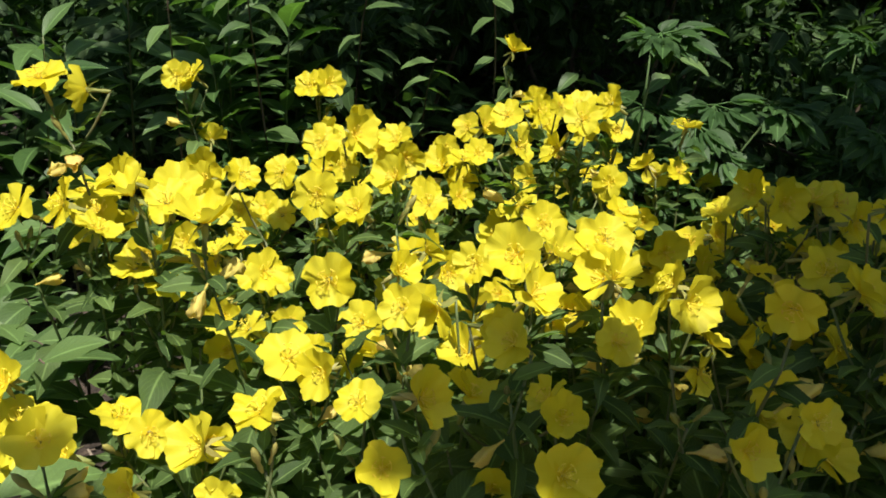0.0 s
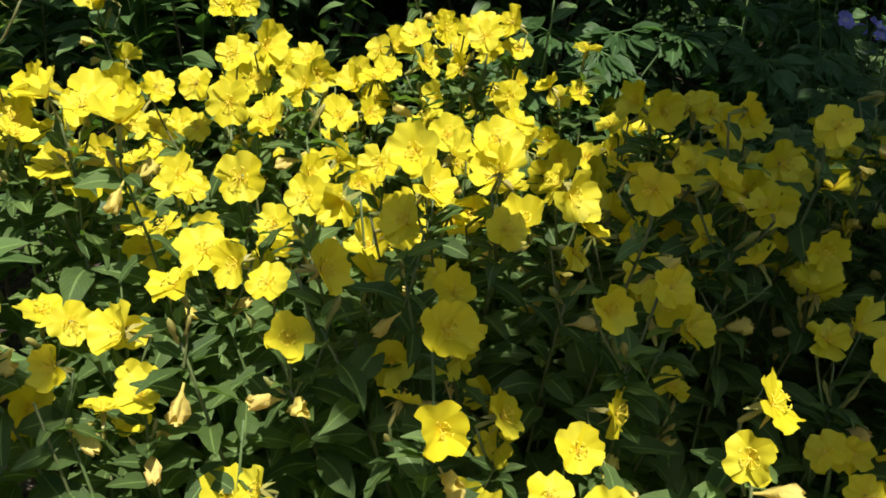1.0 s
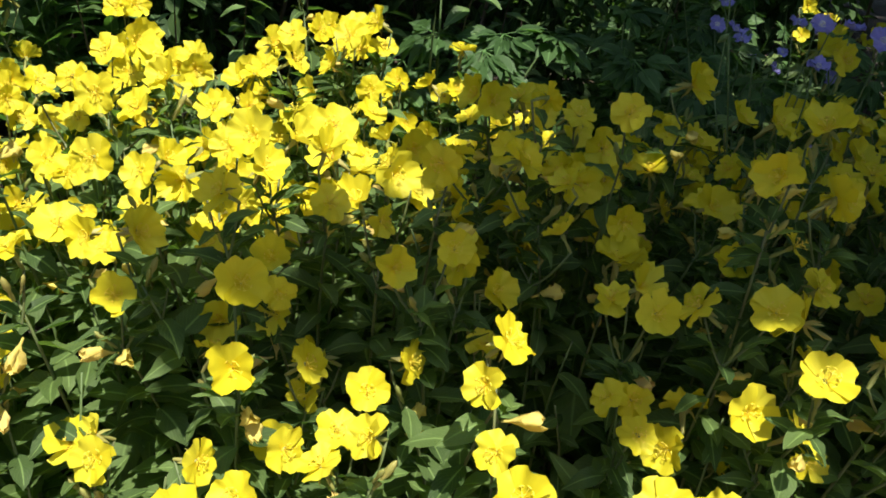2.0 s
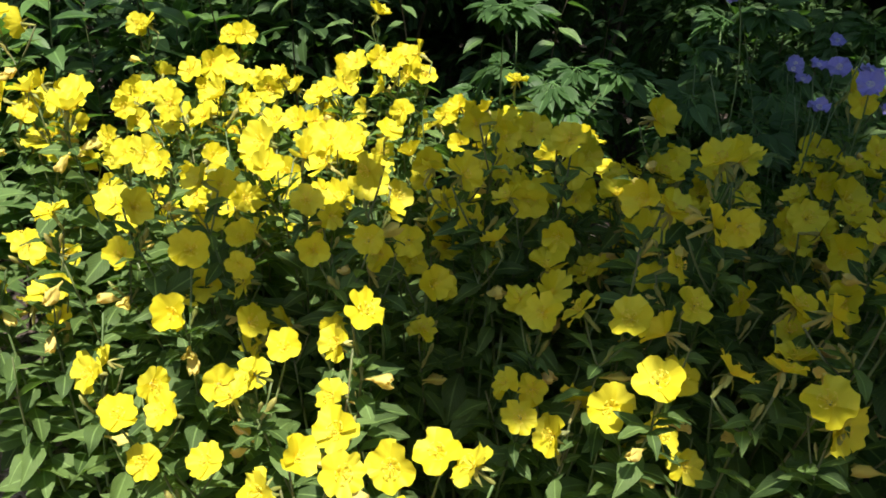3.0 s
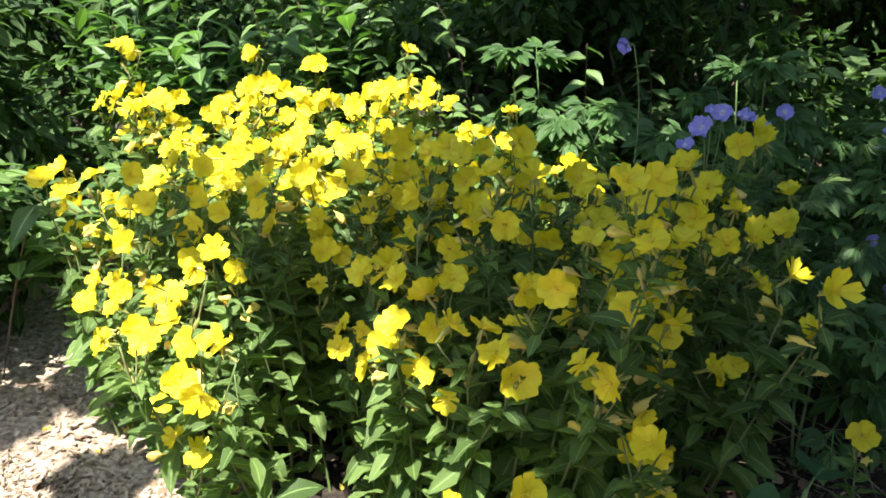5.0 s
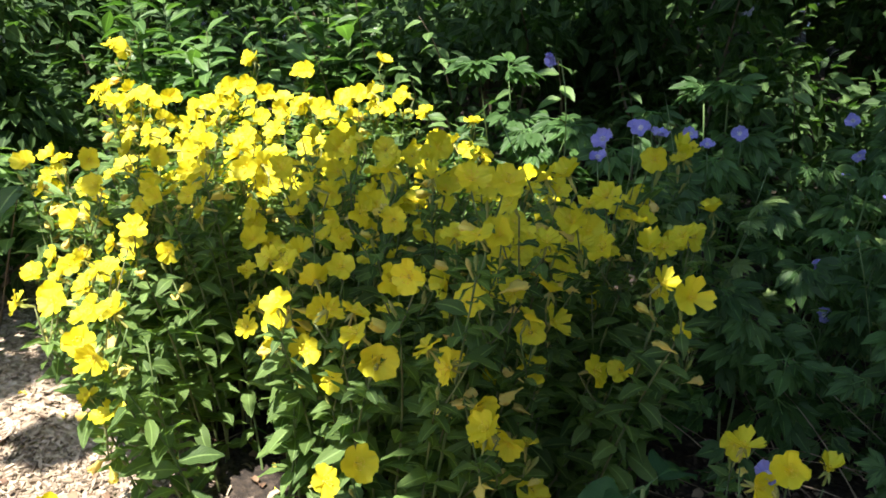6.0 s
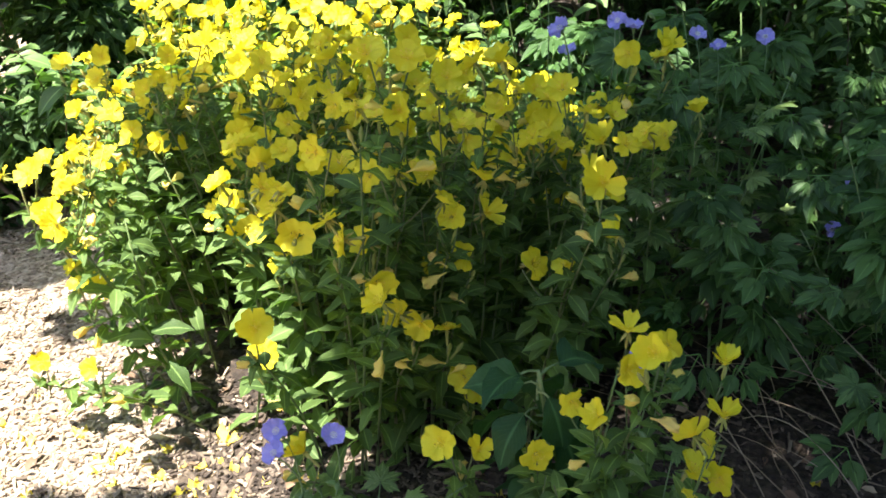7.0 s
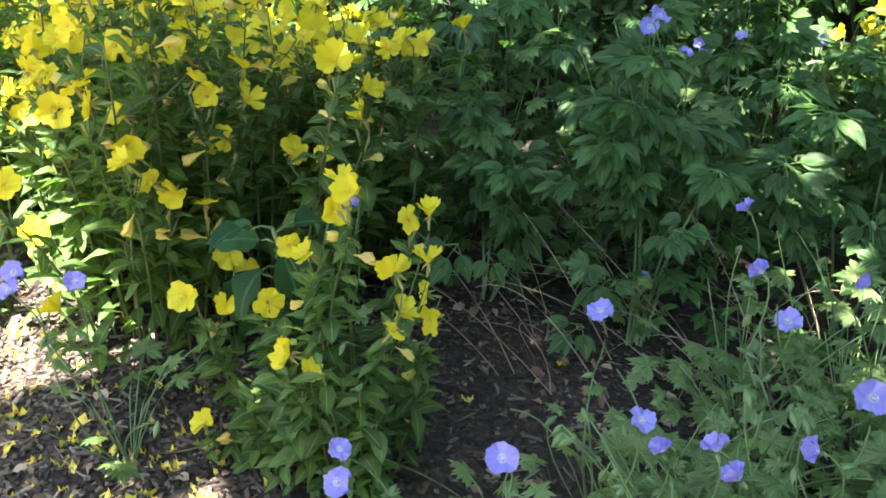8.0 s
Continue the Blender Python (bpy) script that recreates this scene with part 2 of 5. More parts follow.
def tube(points, radii, sides=6, verts=None, faces=None):
    """A tapered tube along points, added to verts and faces."""
    verts, faces = ([], []) if verts is None else (verts, faces)
    start, n = len(verts), len(points)
    pts = [Vector(p) for p in points]
    for i, p in enumerate(pts):
        d = (pts[min(i + 1, n - 1)] - pts[max(i - 1, 0)]).normalized()
        a = d.orthogonal().normalized() if abs(d.z) < 0.95 else d.cross(Vector((0, 1, 0))).normalized()
        b = d.cross(a)
        for k in range(sides):
            t = 2 * math.pi * k / sides
            verts.append(p + (a * math.cos(t) + b * math.sin(t)) * radii[i])
    for i in range(n - 1):
        for k in range(sides):
            k2 = (k + 1) % sides
            faces.append((start + i * sides + k, start + i * sides + k2, start + (i + 1) * sides + k2, start + (i + 1) * sides + k))
    faces.append(tuple(start + (n - 1) * sides + k for k in range(sides)))
    return verts, faces


def bend(a, b, bulge, steps=6):
    """Points on a bowed line from a to b."""
    a, b, bulge = Vector(a), Vector(b), Vector(bulge)
    return [a.lerp(b, t) + bulge * (4 * t * (1 - t)) for t in (i / steps for i in range(steps + 1))]


def blade_mesh(name, mat, width, widest=0.4, fold=0.25, curl=0.25, wave=0.0, rows=8, cols=5, twist=0.0, stalk=0.06, seed=0):
    """A leaf of length 1 along +Y, folded on its midrib, its tip curling down."""
    rng = random.Random(seed)
    ph = rng.random() * 6
    verts, uvs = [], []
    for r in range(rows):
        v = r / (rows - 1)
        if v < stalk:
            w = 0.012
        else:
            s = (v - stalk) / (1 - stalk)
            p = math.log(0.5) / math.log(widest)
            w = width * max(0.0, math.sin(math.pi * min(1, s) ** p)) ** 0.9 + 0.006 * (1 - s)
        for c in range(cols):
            u = 2 * c / (cols - 1) - 1
            x = u * w
            z = fold * abs(x) - curl * v * v + wave * math.sin(v * 14 + ph + u) * abs(u) * width + 0.05 * v
            y = v - curl * 0.3 * v * v
            tw = twist * v
            verts.append((x * math.cos(tw) - (z + curl * v * v) * math.sin(tw), y, z + x * math.sin(tw)))
            uvs.append((0.5 + 0.5 * u, v))
    return make_mesh(name, verts, grid_faces(rows, cols), mat, uvs)


def petal_mesh(name, mat, length, half, depth, notch, seed, cup=1.3, fall=0.36, spread=0.24):
    """A petal along +Y, narrow at its foot, notched and rippled at its edge."""
    rng = random.Random(seed)
    ph, lean = rng.random() * 6, rng.uniform(-0.06, 0.06)
    rows, cols = 7, 13
    verts, uvs = [], []
    for r in range(rows):
        v = r / (rows - 1)
        for c in range(cols):
            u = 2 * c / (cols - 1) - 1
            tip = length * (1 - notch * math.exp(-(u / spread) ** 2) - fall * abs(u) ** 2.8 + rng.uniform(-0.03, 0.02) * (v > 0.8))
            y = tip * v * (1 - 0.08 * v)
            x = u * half * (0.12 + 0.88 * v ** 0.62) + lean * y
            rr = math.hypot(x, y) / length
            z = depth * rr ** cup + 0.0022 * v * v * math.sin(u * 4 + ph) - 0.0035 * u * u * v * v + 0.0018 * math.sin(u * 9 + ph * 2) * v ** 3 + rng.uniform(-0.0006, 0.0006) * v
            verts.append((x, y, z))
            uvs.append((0.5 + 0.5 * u, v))
    return make_mesh(name, verts, grid_faces(rows, cols), mat, uvs)


def scatter_leaves(centres, spread, count, size, seed, flat=0.5, slim=0.42, droop=0.2):
    """Many small folded leaves round the centres; numpy arrays of vertices, faces and UVs."""
    rng = np.random.default_rng(seed)
    centres = np.asarray(centres, float)
    which = rng.integers(0, len(centres), count)
    off = rng.normal(size=(count, 3))
    off /= np.linalg.norm(off, axis=1)[:, None]
    off *= (rng.random(count) ** 0.45)[:, None]
    sp = np.asarray(spread, float)
    p = centres[which] + off * (sp[which] if sp.ndim == 2 else sp)
    d = off * [1, 1, flat] + rng.normal(size=(count, 3)) * 0.45 - [0, 0, droop]
    d /= np.linalg.norm(d, axis=1)[:, None]
    up = np.tile([0.0, 0.0, 1.0], (count, 1)) + rng.normal(size=(count, 3)) * 0.35
    x = np.cross(d, up)
    x /= np.linalg.norm(x, axis=1)[:, None] + 1e-9
    z = np.cross(x, d)
    ln = (size * rng.uniform(0.6, 1.3, count))[:, None]
    w = ln * slim * 0.5 * rng.uniform(0.8, 1.2, (count, 1))
    v = np.empty((count, 8, 3))
    v[:, 0] = p
    v[:, 1] = p + d * ln * 0.35 - x * w + z * w * 0.3
    v[:, 2] = p + d * ln * 0.35
    v[:, 3] = p + d * ln * 0.35 + x * w + z * w * 0.3
    v[:, 4] = p + d * ln * 0.7 - x * w * 0.75 + z * (w * 0.2 - ln * 0.06)
    v[:, 5] = p + d * ln * 0.7 - z * ln * 0.07
    v[:, 6] = p + d * ln * 0.7 + x * w * 0.75 + z * (w * 0.2 - ln * 0.06)
    v[:, 7] = p + d * ln - z * ln * 0.16
    base = (np.arange(count) * 8)[:, None]
    quads = np.concatenate([base + [1, 2, 5, 4], base + [2, 3, 6, 5]])
    tris = np.concatenate([base + [0, 2, 1], base + [0, 3, 2], base + [4, 5, 7], base + [5, 6, 7]])
    uv = np.tile(np.array([(0.5, 0), (0, 0.35), (0.5, 0.35), (1, 0.35), (0.1, 0.7), (0.5, 0.7), (0.9, 0.7), (0.5, 1)]), (count, 1))
    return v.reshape(-1, 3), quads.tolist() + tris.tolist(), uv


def join_blades(name, mat, items):
    """Many blades, given as (mesh, pose), in one mesh."""
    verts, faces, uvs, start = [], [], [], 0
    for me, m in items:
        if me.name not in BLADES:
            co = np.zeros(len(me.vertices) * 3)
            me.vertices.foreach_get("co", co)
            fs = [tuple(p.vertices) for p in me.polygons]
            uv = np.zeros((len(me.vertices), 2))
            for lp, d in zip(me.loops, me.uv_layers[0].data):
                uv[lp.vertex_index] = d.uv
            BLADES[me.name] = (co.reshape(-1, 3), fs, uv)
        co, fs, uv = BLADES[me.name]
        mat4 = np.array(m)
        verts.append(co @ mat4[:3, :3].T + mat4[:3, 3])
        faces += [tuple(i + start for i in f) for f in fs]
        uvs.append(uv)
        start += len(co)
    return make_mesh(name, np.concatenate(verts), faces, mat, np.concatenate(uvs))


BLADES = {}


def leaf_pose(place, angle, rise, length, rng):
    d = Vector((math.cos(angle) * math.cos(rise), math.sin(angle) * math.cos(rise), math.sin(rise)))
    side = Vector((-math.sin(angle), math.cos(angle), 0)) * rng.uniform(-0.5, 0.5)
    return aim(place, d, Vector((0, 0, 1)) + side, length, rng.uniform(0.85, 1.2))


# ---- ground ----
def ground_height(x, y):
    near = 1 / (1 + 0.15 * (x * x + y * y))
    return near * (0.018 * noise.noise((x * 3, y * 3, 0)) + 0.010 * noise.noise((x * 11, y * 11, 5)) + 0.004 * noise.noise((x * 40, y * 40, 9)))


def build_ground():
    fine = np.arange(-1.6, 3.2, 0.03)
    far = np.array([0.3, 0.8, 1.6, 3, 6, 12, 25, 60, 150, 400])
    xs = np.concatenate([-1.6 - far[::-1], fine, 3.2 + far])
    finey = np.arange(-1.6, 3.0, 0.03)
    ys = np.concatenate([-1.6 - far[::-1], finey, 3.0 + far])
    verts = [(x, y, ground_height(x, y)) for y in ys for x in xs]
    me = make_mesh("ground", verts, grid_faces(len(ys), len(xs)), M_GROUND)
    tagged(new("ground", me), "brown bark mulch and soil of a garden bed", "ground", kind="structure")


build_ground()


# ---- sundrops: shared leaf, petal, bud and calyx shapes ----
LEAF = [blade_mesh("sundrop_leaf", M_LEAF, w, wd, f, c, wv, twist=tw, seed=i)
        for i, (w, wd, f, c, wv, tw) in enumerate([(0.185, 0.40, 0.35, 0.25, 0.16, 0.3), (0.205, 0.42, 0.25, 0.42, 0.18, -0.4),
                                                   (0.16, 0.38, 0.45, 0.12, 0.10, 0.2), (0.21, 0.40, 0.2, 0.6, 0.2, 0.5)])]
PETAL_OPEN = [petal_mesh("sundrop_petal", M_YELLOW, 0.0278, 0.0192, d, 0.20, i, cup, 0.40, 0.30) for i, (d, cup) in enumerate([(0.009, 1.2), (0.012, 1.6), (0.005, 1.0), (0.014, 0.9), (0.010, 2.2)])]
PETAL_CUP = [petal_mesh("sundrop_petal", M_YELLOW, 0.0276, 0.0200, d, 0.18, 7 + i, cup, 0.38, 0.30) for i, (d, cup) in enumerate([(0.019, 1.2), (0.024, 1.0), (0.022, 1.5)])]
PETAL_GAP = [petal_mesh("sundrop_petal", M_YELLOW, 0.0282, 0.0162, d, 0.21, 14 + i, cup, 0.40, 0.32) for i, (d, cup) in enumerate([(0.010, 1.3), (0.015, 1.0), (0.006, 1.6)])]
PETAL_SHUT = [petal_mesh("sundrop_petal", M_YELLOW, 0.026, 0.014, 0.034, 0.10, 20, 0.9)]


def calyx_mesh():
    verts, faces = tube([(0, 0, -0.030), (0, 0, -0.022), (0, 0, -0.012), (0, 0, -0.004), (0, 0, 0.001)], [0.0018, 0.0026, 0.0018, 0.0022, 0.0036], 7)
    for k in range(4):
        a = k * math.pi / 2 + 0.78
        c, s = math.cos(a), math.sin(a)
        n = len(verts)
        for t, w, dz in ((0.002, 0.003, -0.001), (0.008, 0.0028, -0.006), (0.013, 0.0003, -0.015)):
            verts += [Vector((c * t - s * w, s * t + c * w, dz)), Vector((c * t + s * w, s * t - c * w, dz))]
        faces += [(n, n + 1, n + 3, n + 2), (n + 2, n + 3, n + 5, n + 4)]
    return make_mesh("sundrop_calyx", verts, faces, M_CALYX)


def stamen_mesh(name, mat, count, reach, cross):
    verts, faces = [], []
    rng = random.Random(3)
    for k in range(count):
        a = 2 * math.pi * (k + rng.uniform(-0.2, 0.2)) / count
        r = reach * rng.uniform(0.55, 0.9)
        p = Vector((math.cos(a) * r, math.sin(a) * r, reach * rng.uniform(0.7, 1.0)))
        tube([(0, 0, 0), p * 0.55 + Vector((0, 0, 0.001)), p], [0.0004, 0.0003, 0.0003], 4, verts, faces)
        side = Vector((-math.sin(a), math.cos(a), 0.2)) * 0.0022
        tube([p - side, p, p + side], [0.0004, 0.0008, 0.0004], 4, verts, faces)
    top = Vector((0, 0, reach * 1.25))
    tube([(0, 0, 0), top], [0.0004, 0.0005], 4, verts, faces)
    for k in range(cross):
        a = 2 * math.pi * k / cross
        tube([top, top + Vector((math.cos(a) * 0.003, math.sin(a) * 0.003, 0.0012))], [0.0006, 0.0004], 4, verts, faces)
    return make_mesh(name, verts, faces, mat)


def bud_mesh():
    verts, faces = tube([(0, 0, 0), (0, 0.008, 0), (0, 0.014, 0.0), (0, 0.022, 0.0006), (0, 0.030, 0.001), (0, 0.035, 0.0012)],
                        [0.0012, 0.0024, 0.0017, 0.0040, 0.0030, 0.0004], 7)
    return make_mesh("sundrop_bud", verts, faces, M_CALYX)


def spent_mesh(seed):
    """A withered bloom: petals shut, twisted and crumpled on their tube."""
    rng = random.Random(seed)
    verts, faces, sides = [], [], 11
    prof = [(0.0, 0.0015), (0.012, 0.0018), (0.020, 0.0040), (0.028, 0.0070), (0.036, 0.0082), (0.043, 0.0080), (0.050, 0.0062)]
    for i, (y, r) in enumerate(prof):
        for k in range(sides):
            a = 2 * math.pi * k / sides + y * 35
            rr = r * (1 + (0.55 * math.sin(3 * a + seed) + rng.uniform(-0.35, 0.35)) * min(1, i / 2.5))
            verts.append((math.cos(a) * rr, y + rng.uniform(-0.005, 0.005) * (i > 2), math.sin(a) * rr - 2.5 * y * y))
    for i in range(len(prof) - 1):
        for k in range(sides):
            faces.append((i * sides + k, i * sides + (k + 1) % sides, (i + 1) * sides + (k + 1) % sides, (i + 1) * sides + k))
    return make_mesh("sundrop_withered", verts, faces, M_SPENT)


CALYX, STAMENS, BUD = calyx_mesh(), stamen_mesh("sundrop_stamens", M_STAMEN, 8, 0.011, 4), bud_mesh()
SPENT = [spent_mesh(i) for i in range(4)]


def corolla_mesh(seed):
    rng = random.Random(seed)
    petals = (PETAL_CUP, PETAL_OPEN, PETAL_GAP)[seed % 3]
    items = []
    for k in range(4):
        m = Matrix.Rotation(k * math.pi / 2 + rng.uniform(-0.2, 0.2), 4, "Z") @ Matrix.Rotation(rng.uniform(-0.35, 0.3), 4, "X")
        items.append((rng.choice(petals), m @ Matrix.Translation((0, 0, 0.0008 * (k % 2)))))
    return join_blades("sundrop_corolla", M_YELLOW, items)


COROLLA = [corolla_mesh(500 + i) for i in range(12)]


def add_flower(plant, place, normal, rng, size=1.0, shut=0.0, whole=False):
    """A four-petalled bloom, its centre at place in the plant's own space."""
    f = put("flower", CALYX, plant, face_up(place, normal, rng.uniform(0, 6.3), size), "bright yellow four-petalled bloom")
    if whole:
        put("corolla", rng.choice(COROLLA), f, Matrix())
        put("flower_centre", STAMENS, f, Matrix())
        return f
    kind = rng.random()
    petals = PETAL_SHUT if shut or kind > 0.95 else PETAL_OPEN if kind < 0.42 else PETAL_GAP if kind < 0.62 else PETAL_CUP
    for k in range(4):
        tilt = rng.uniform(-0.35, 0.3)
        m = Matrix.Rotation(k * math.pi / 2 + rng.uniform(-0.2, 0.2), 4, "Z") @ Matrix.Rotation(tilt, 4, "X")
        put("petal", rng.choice(petals), f, m @ Matrix.Translation((0, 0, 0.0008 * (k % 2))))
    put("flower_centre", STAMENS, f, Matrix.Rotation(rng.uniform(0, 6), 4, "Z"))
    return f


def add_leaf(plant, mesh, place, angle, rise, length, rng, name="leaf"):
    return put(name, mesh, plant, leaf_pose(place, angle, rise, length, rng))


def sundrop(base, heads, rng, facing, label, leaves=18, leaf_size=0.072, group="sundrops clump", low=0.10, single=True, wild=0.52, bloom=0.95, own=99, shut=False):
    """One stem from base with leaves up its length, its blooms at heads, buds and withered blooms below them."""
    base = Vector(base)
    plant = thing("sundrop_plant", base, label, "flowering plant", group)
    heads = [Vector(h) - base for h in heads]
    top = sum(heads, Vector()) / len(heads) - Vector((0, 0, 0.045 + 0.01 * len(heads)))
    if len(heads) == 0 or top.z < 0.05:
        top.z = max(0.03, heads[0].z * 0.6)
    lean = Vector((rng.uniform(-0.03, 0.03), rng.uniform(-0.03, 0.03), 0)) + Vector((-top.x, -top.y, 0)) * 0.15
    path = bend((0, 0, -0.02), top, lean, 9)
    verts, faces = tube(path, [0.0030 - 0.0016 * i / 9 for i in range(10)], 6)
    for i, h in enumerate(heads):
        n = (Vector(facing) + Vector((rng.gauss(0, wild), rng.gauss(0, wild), rng.gauss(0, 0.3)))).normalized()
        if n.z < -0.1:
            n.z = 0.1
        size = bloom * rng.uniform(0.85, 1.12)
        foot = h - n * 0.029 * size
        tube(bend(top - Vector((0, 0, rng.uniform(0.0, 0.03))), foot, Vector((0, 0, -0.006)), 4), [0.0014] * 5, 5, verts, faces)
        add_flower(plant, h, n, rng, size, shut, i >= own and not shut)
    put("stem", make_mesh("sundrop_stem", verts, faces, M_STEM), plant, Matrix())
    for k in range(rng.choice((1, 1, 2, 2))):
        a = rng.uniform(0, 6.3)
        p = top + Vector((math.cos(a) * 0.004, math.sin(a) * 0.004, rng.uniform(-0.012, 0.012)))
        put("bud", BUD, plant, aim(p, (math.cos(a) * 0.5, math.sin(a) * 0.5, rng.uniform(0.5, 1.4)), (0, 0, 1), rng.uniform(0.55, 1.05)))
    for k in range(rng.choice((0, 0, 1, 1, 2))):
        a = rng.uniform(0, 6.3)
        p = top + Vector((math.cos(a) * 0.003, math.sin(a) * 0.003, -rng.uniform(0.0, 0.04)))
        put("withered_flower", rng.choice(SPENT), plant, aim(p, (math.cos(a), math.sin(a), rng.uniform(-0.5, 0.9)), (0, 0, 1), rng.uniform(0.55, 0.85)), "withered peach-coloured bloom")
    turn, blades = rng.uniform(0, 6.3), []
    for k in range(leaves):
        t = low + (1.02 - low) * (max(0.0, k + rng.uniform(-0.3, 0.3)) / leaves) ** 0.66
        t = min(0.999, max(0.02, t))
        i = min(8, int(t * 9))
        p = path[i].lerp(path[i + 1], t * 9 - i)
        size = leaf_size * (0.55 + 0.75 * math.sin(math.pi * min(1, t * 0.95 + 0.02)) ** 0.7) * rng.uniform(0.75, 1.2)
        blades.append((rng.choice(LEAF), leaf_pose(p, turn + k * 2.4 + rng.uniform(-0.4, 0.4), rng.uniform(-0.15, 0.75) - 0.25 * (1 - t), size, rng)))
    for h in heads:
        for k in range(4):
            p = top.lerp(h, rng.uniform(-0.25, 0.55)) - Vector((0, 0, rng.uniform(0.004, 0.02)))
            blades.append((rng.choice(LEAF), leaf_pose(p, rng.uniform(0, 6.3), rng.uniform(0.1, 1.0), rng.uniform(0.024, 0.046), rng)))
    if single:
        for me, m in blades[:leaves]:
            put("leaf", me, plant, m)
        blades = blades[leaves:]
    if blades:
        tagged(put("foliage", join_blades("sundrop_foliage", M_LEAF_MASS, blades), plant, Matrix()), kind="stuff")
    return plant


# places of the blooms, area by area of the clump
FAR_LEFT = [(-.419, .810, .487), (-.384, .637, .510), (-.367, .509, .765), (-.364, .621, .596), (-.348, .449, .648), (-.331, .656, .603), (-.324, .655, .537),
    (-.323, .487, .623), (-.319, .522, .590), (-.320, .502, .755), (-.294, .581, .566), (-.291, .470, .666), (-.271, .936, .669),
    (-.248, .614, .529), (-.233, .453, .658), (-.232, .467, .547), (-.227, .925, .566), (-.227, .746, .581), (-.221, .672, .586), (-.218, .623, .587),
    (-.215, .679, .542), (-.198, .460, .497), (-.247, .925, .672), (-.182, .729, .569), (-.180, .695, .496), (-.171, .603, .619), (-.146, .625, .542),
    ]
FAR_CENTRE = [(-.123, .582, .570), (-.121, .549, .640), (-.088, .585, .581), (-.086, .449, .648), (-.074, .548, .676), (-.070, .552, .546), (-.069, .880, .663),
    (-.069, .707, .634), (-.042, .880, .666), (-.060, .637, .607), (-.053, .883, .539), (-.051, .548, .645), (-.040, .465, .620), (-.037, .755, .613),
    (-.036, .528, .690), (-.028, .580, .685), (-.008, .813, .591), (-.008, .711, .568), (.018, .743, .600), (.035, .791, .592), (.038, .456, .565),
    (.041, .630, .626), (.045, .724, .619), (.060, .559, .585), (.065, .837, .567), (.080, .696, .544), (.081, .517, .506), (.119, .647, .560),
    (.119, .757, .566)]
FAR_RIGHT = [(.135, .696, .597), (.146, .651, .621), (.165, .705, .640), (.179, .552, .580), (.179, .578, .652), (.194, .494, .579), (.195, .687, .663),
    (.231, .806, .728), (.233, .669, .677), (.248, .610, .633), (.264, .573, .688), (.282, .509, .624), (.283, .829, .643), (.285, .646, .685),
    (.291, .625, .654), (.298, .469, .561), (.301, .768, .653), (.307, .588, .705), (.310, .689, .637), (.319, .596, .664), (.433, .496, .583),
    (.446, .581, .500), (.466, .471, .603), (.503, .749, .619), (.504, .477, .608), (.581, .446, .575), (.594, .485, .583), (1.023, .476, .687),
    (1.103, .469, .582)]
BACK_LEFT = [(-.375, .255, .491), (-.317, .435, .622), (-.296, .316, .467), (-.275, .381, .600), (-.269, .429, .596), (-.264, .359, .686),
    (-.258, .251, .491), (-.242, .378, .581), (-.238, .399, .663), (-.207, .215, .497), (-.206, .256, .475), (-.197, .312, .674),
    (-.163, .429, .463), (-.147, .391, .584), (-0.128, 0.259, 0.556), (-0.085, 0.282, 0.625), (-0.4, 0.467, 0.637), (-.096, .236, .552), (-.045, .387, .517), (-.008, .357, .590),
    (-.001, .433, .669), (.004, .307, .573), (.010, .232, .616), (.044, .245, .554), (.062, .225, .582), (.064, .314, .618), (.087, .252, .654),
    (.092, .217, .629)]
BACK_CENTRE = [(.140, .295, .631), (.153, .335, .538), (.175, .250, .625), (.181, .273, .655), (.197, .214, .585), (.199, .347, .606), (.221, .278, .501),
    (.231, .351, .564), (.241, .235, .618), (.247, .400, .566), (.259, .414, .622), (.274, .244, .580), (.322, .235, .550), (.324, .238, .626),
    (.342, .224, .511), (.382, .208, .637), (.386, .300, .672), (.388, .359, .661), (.418, .231, .678), (.418, .233, .630), (.420, .279, .617),
    (.428, .309, .672), (.440, .391, .634), (.445, .336, .602), (.472, .331, .656), (.488, .242, .588), (.500, .202, .526), (.507, .292, .652),
    (.529, .255, .619)]
BACK_RIGHT = [(.531, .245, .579), (.540, .296, .569), (.587, .230, .594), (.606, .214, .550), (.610, .325, .562), (.625, .231, .708), (.645, .227, .630),
    (.646, .368, .577), (.688, .309, .583), (.722, .404, .581), (.734, .212, .588), (.744, .444, .582), (.777, .242, .584), (.819, .371, .609),
    (.890, .248, .610), (.912, .234, .645), (.917, .228, .594), (.944, .223, .667), (.993, .218, .635), (.994, .324, .599), (.994, .384, .697),
    (1.028, .206, .591), (1.040, .444, .684), (1.041, .280, .569), (1.043, .344, .548), (1.047, .207, .516), (1.074, .283, .595), (1.089, .337, .578)]
MIDDLE_LEFT = [(-.323, .154, .563), (-.257, .135, .519), (-.229, .173, .436), (-.207, .198, .403), (-.196, .189, .459), (-.190, .134, .480), (-.150, .098, .611), (-.123, .083, .391), (-.094, .055, .422), (-.088, -.015, .451), (-.072, .149, .576), (-.063, .074, .566), (-.038, .060, .637),
    (-.033, .172, .650), (.022, .151, .570), (.032, .102, .511), (.039, .089, .659), (.043, .165, .627), (.045, -.014, .618), (.071, -.009, .438),
    (.083, .090, .584), (.085, .070, .532), (.085, .052, .567), (.090, .140, .568), (.102, -.004, .518), (.106, .004, .480), (.138, .100, .451)]
